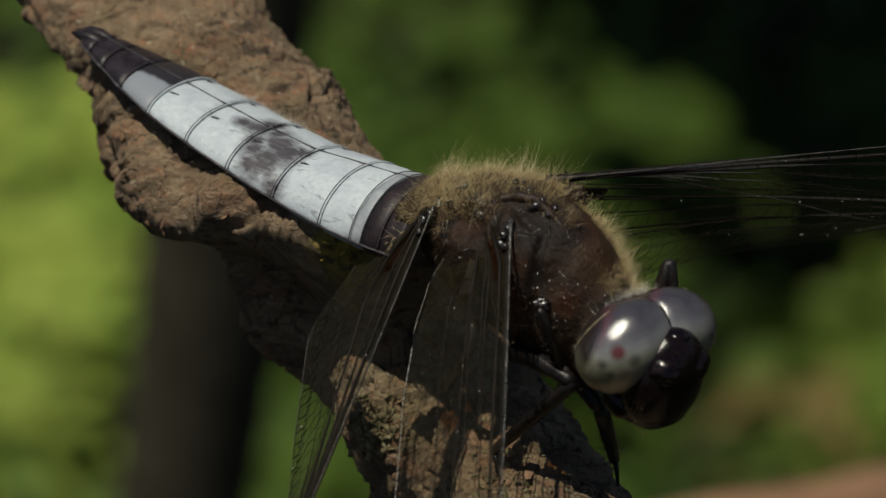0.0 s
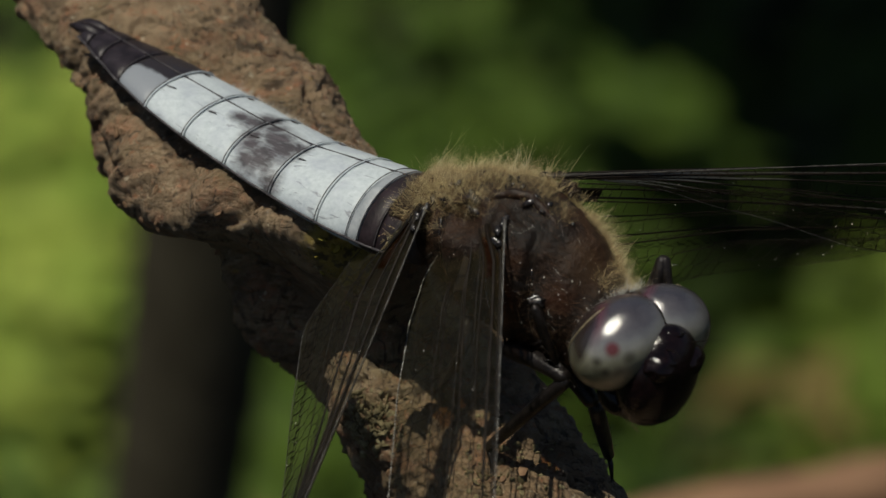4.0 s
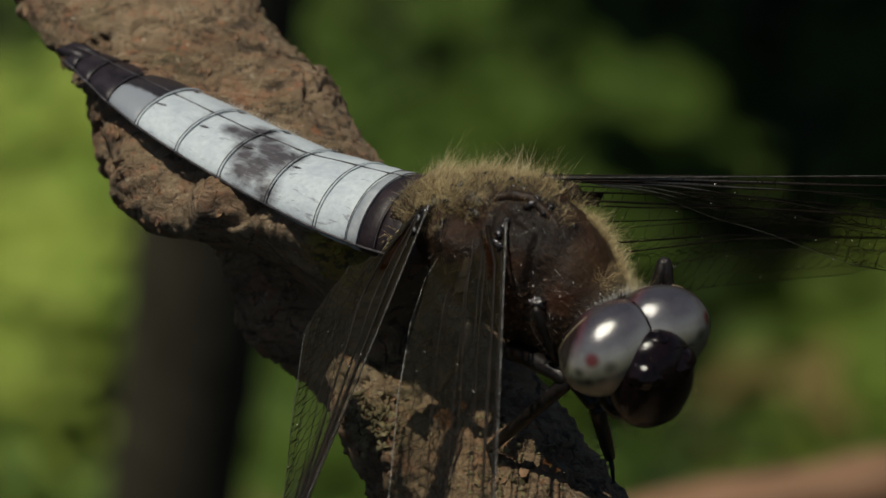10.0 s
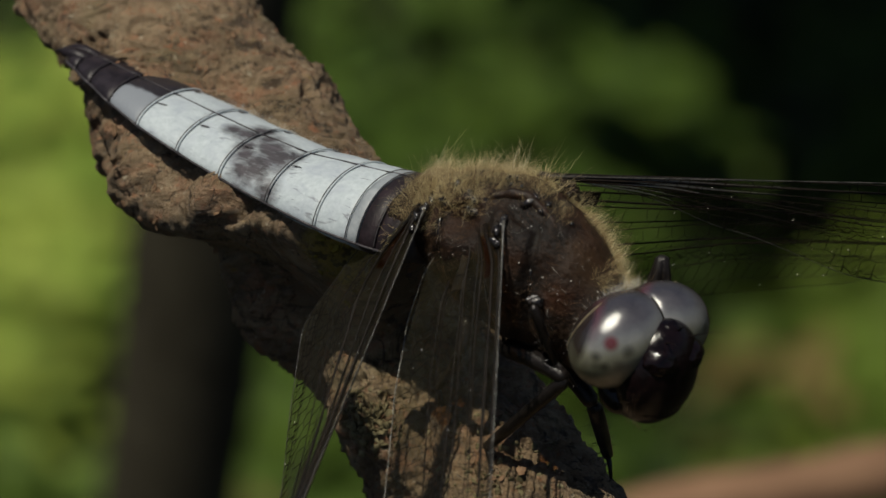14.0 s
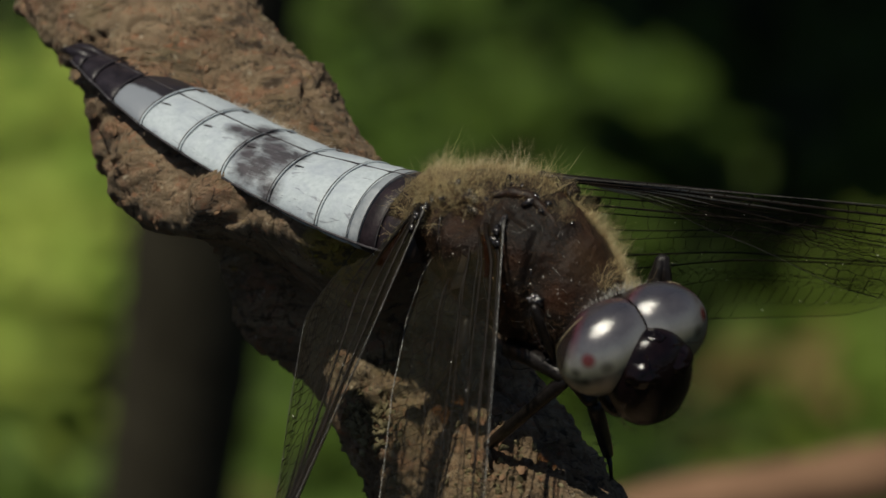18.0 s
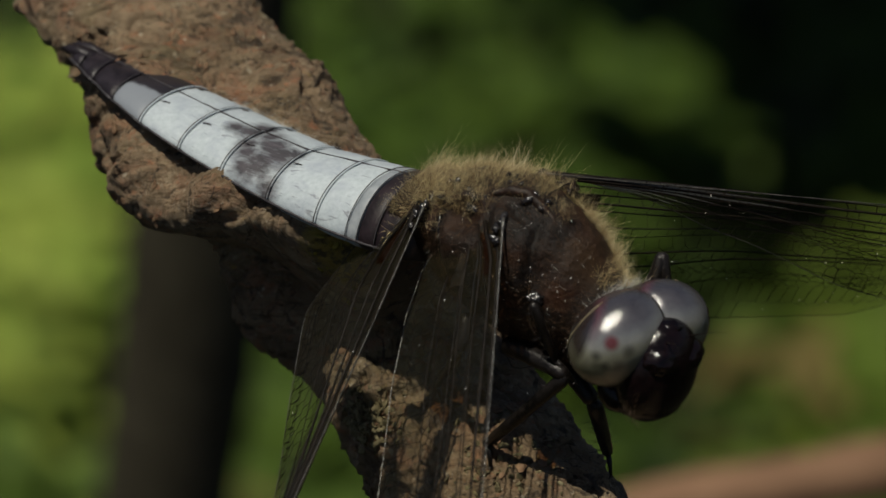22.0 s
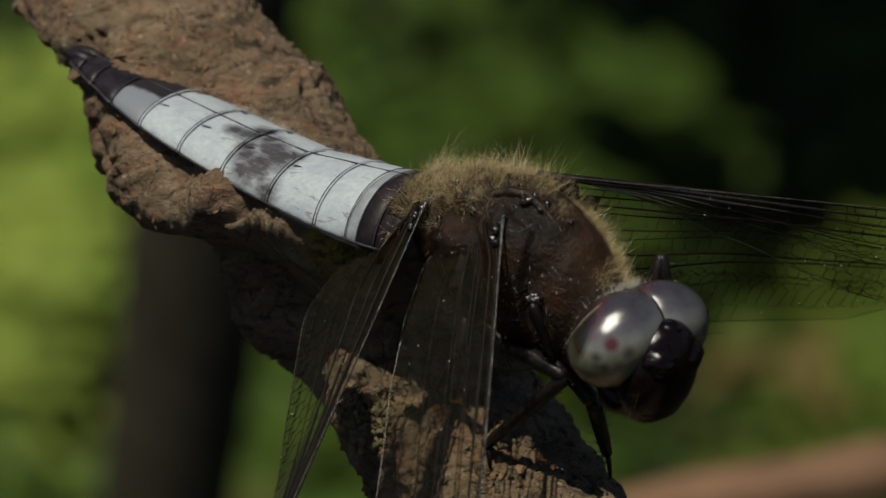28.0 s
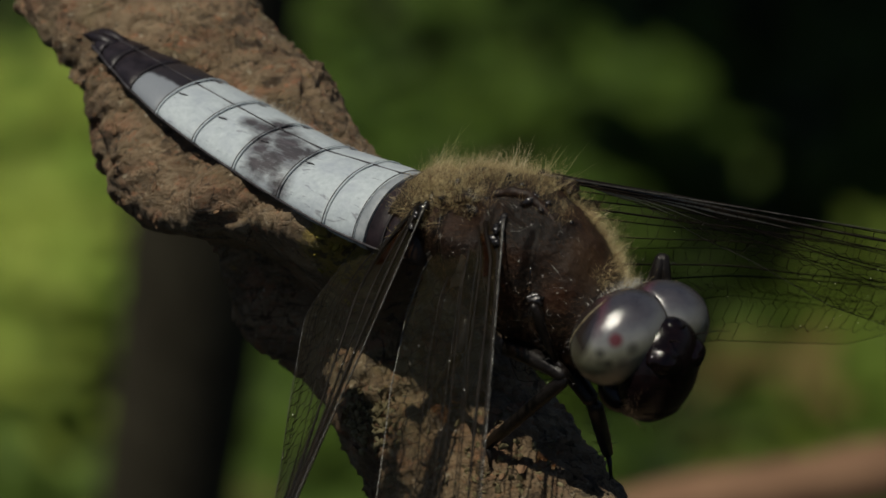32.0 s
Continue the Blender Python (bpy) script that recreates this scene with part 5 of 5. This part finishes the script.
# ---- what moves ----
# seconds, tail up and sideways in degrees, slide forward in mm
TAIL_SWING = [
    (0, 0.84, -1.33, -0.11), (0.5, 0.86, -1.54, -0.15), (1, 1.65, -1.68, 0.02), (1.5, 2.14, -1.67, 0.1), (2, 0.21, -1.59, -0.18), (2.5, 0.49, -1.72, -0.16),
    (3, 1.77, -1.65, 0.03), (3.5, 1.47, -1.6, 0.06), (5.5, 1.66, -1.31, 0.05), (6, 1.28, -0.99, -0.01), (6.5, -0.23, -0.03, 0.01), (7, -0.28, 0.13, -0.04),
    (7.5, -1.4, 0.15, -0.17), (8, -1, 0.12, -0.11), (8.5, -0.19, -0.21, -0.03), (9, -0.03, -0.02, -0), (9.5, -1.52, 0.03, -0.15), (10, -1.41, 0.15, -0.13),
    (10.5, -2.4, 0.92, -0.29), (11, -1.24, -0.13, -0.14), (11.5, 0.8, -1.12, 0.02), (12, -2.57, -0.9, -0.02), (12.5, -2.11, -0.67, -0.06), (13, -1.48, -0.72, -0.04),
    (13.5, -0.26, -0.53, 0.17), (14, -1.79, -0.26, 0.02), (14.5, -2.01, -0.24, 0), (16.5, -1.72, -0.22, 0.04), (17, -0.49, -0.21, 0.16), (17.5, -2.31, -0.06, -0.07),
    (18, -1.86, -0.83, 0.1), (18.5, -1.62, -1.14, 0.06), (19, -0.13, -1.2, 0.26), (19.5, -1.67, -1.02, 0.1), (20, -1.87, -1.01, 0.07), (20.5, -1.08, -1.35, 0.13),
    (21, -0.44, -1.32, 0.26), (21.5, -2.02, -1.02, 0.07), (22, -1.98, -1.03, 0.05), (22.5, -1.36, -1.11, 0.14), (23, -0.67, -1.22, 0.26), (23.5, -2.05, -1.01, 0.09),
    (24, -1.9, -1, 0.09), (24.5, -1.2, -1.01, 0.19), (25, -0.85, -1.03, 0.28), (25.5, -2.19, -1.03, 0.07), (27.5, -1.52, -1.23, 0.21), (28, -2.42, -1.1, 0.04),
    (28.5, -2.07, -1.11, 0.11), (29, -0.38, -1.27, 0.31), (29.5, -1.41, -1.01, 0.22), (30, -2.4, -1.01, 0.04), (30.5, -2.46, -1.09, 0.08), (31, -2.23, -1.12, 0.1),
    (31.5, 0.49, -4.98, 0.88), (32, -0.13, -3.13, 0.65)]
ABDOMEN_REST = pose(0, 0, 0, -6.80, -18.56, -5.66)
# seconds, turn, nod, tilt of the head in degrees
HEAD_TURNS = [
    (0.0, -16.8, -6.0, -1.5), (6.0, -16.6, -6.4, -1.5), (6.5, -15.6, -7.0, -1.2), (9.9, -15.4, -7.6, -1.2), (10.0, -25.2, -6.3, 11.6), (10.1, -26.9, -2.2, 15.9), (10.2, -26.0, -3.5, 12.8), (10.3, -19.5, -7.0, 3.0),
    (10.5, -16.6, -8.6, -1.5), (11.3, -16.6, -9.0, -1.8), (11.4, -7.2, 10.3, -43.9), (11.7, -7.2, 10.3, -43.9), (11.8, -16.9, -9.8, -2.2), (14.5, -16.9, -10.0, -2.6), (16.5, -16.0, -9.6, -2.2), (17.9, -16.0, -9.6, -2.2),
    (18.0, -25.4, -6.1, 14.0), (18.1, -18.5, -8.6, 8.0), (18.2, -16.8, -9.0, -1.6), (24.0, -16.5, -8.4, -2.3), (31.2, -16.4, -8.5, -2.4), (31.3, -21.3, -15.0, 10.3), (31.4, -37.4, -27.4, 34.2), (31.7, -37.4, -27.4, 34.2),
    (31.8, -15.2, -9.4, -5.0), (32.0, -15.2, -9.4, -5.4)]
# seconds, droop of the right forewing and hindwing in degrees
RIGHT_WING_DROOP = [(0.0, 0.5, 6.4), (3.5, 0.8, 6.5), (9.0, 1.2, 6.7), (14.5, 2.0, 7.3), (16.5, 3.1, 9.6), (19.0, 3.6, 10.6), (25.0, 4.0, 11.2), (32.0, 4.4, 10.7)]
# seconds, degrees by which the left wings are raised from their final droop
LEFT_WING_LIFT = [
    (0.0, 12.2), (1.0, 10.8), (3.5, 8.4), (6.0, 6.6), (9.0, 6.2), (10.0, 5.8), (10.5, 5.3), (11.0, 4.7), (12.0, 4.3), (14.5, 3.7), (16.5, 1.2),
    (19.0, 0.3), (25.0, 0.0), (28.0, -0.2), (31.2, -0.5), (31.4, -3.0), (32.0, -4.2)]


SAG_AXIS = Vector((0.280, -0.739, 0.613))


def motions():
    walk(ABDOMEN, [(t, ABDOMEN_REST @ pose(0, 0, 0, 0, up, side) @ pose(slide * MM, 0, 0)) for t, up, side, slide in TAIL_SWING])
    walk(HEAD, [(t, in_mm(HEAD_AT, (0, 0, 0)) @ pose(0, 0, 0, tilt, nod, turn) @ pose(1.6 * MM, 0, 0)) for t, turn, nod, tilt in HEAD_TURNS])
    walk(FORE_R, [(t, in_mm(*RIGHT_FORE) @ pose(0, 0, 0, 0, 0, fore)) for t, fore, hind in RIGHT_WING_DROOP])
    walk(HIND_R, [(t, in_mm(*RIGHT_HIND) @ pose(0, 0, 0, 0, 0, hind) @ pose(0, 0, 0, -6.8)) for t, fore, hind in RIGHT_WING_DROOP])
    # by lift: swing about the sagging axis and roll about its length, for the left forewing, then for the left hindwing
    ways = [(-4.5, -4.2, 1.0, -2.5, -9.0), (0.0, 0.0, 0.0, 0.0, 0.0), (4.1, 4.33, -3.9, 2.72, 11.9), (10.8, 10.05, 4.83, 5.8, 24.5), (12.5, 11.5, 7.0, 6.6, 27.7)]
    for ob, (at, turn), k in ((FORE_L, LEFT_FORE, 1), (HIND_L, LEFT_HIND, 3)):
        rows = []
        for t, lift in LEFT_WING_LIFT:
            swing, roll = (float(np.interp(lift, [w[0] for w in ways], [w[c] for w in ways])) for c in (k, k + 1))
            rows.append((t, in_mm(at, (0, 0, 0)) @ Matrix.Rotation(radians(swing), 4, SAG_AXIS) @ pose(0, 0, 0, *turn) @ pose(0, 0, 0, roll)))
        walk(ob, rows)


motions()
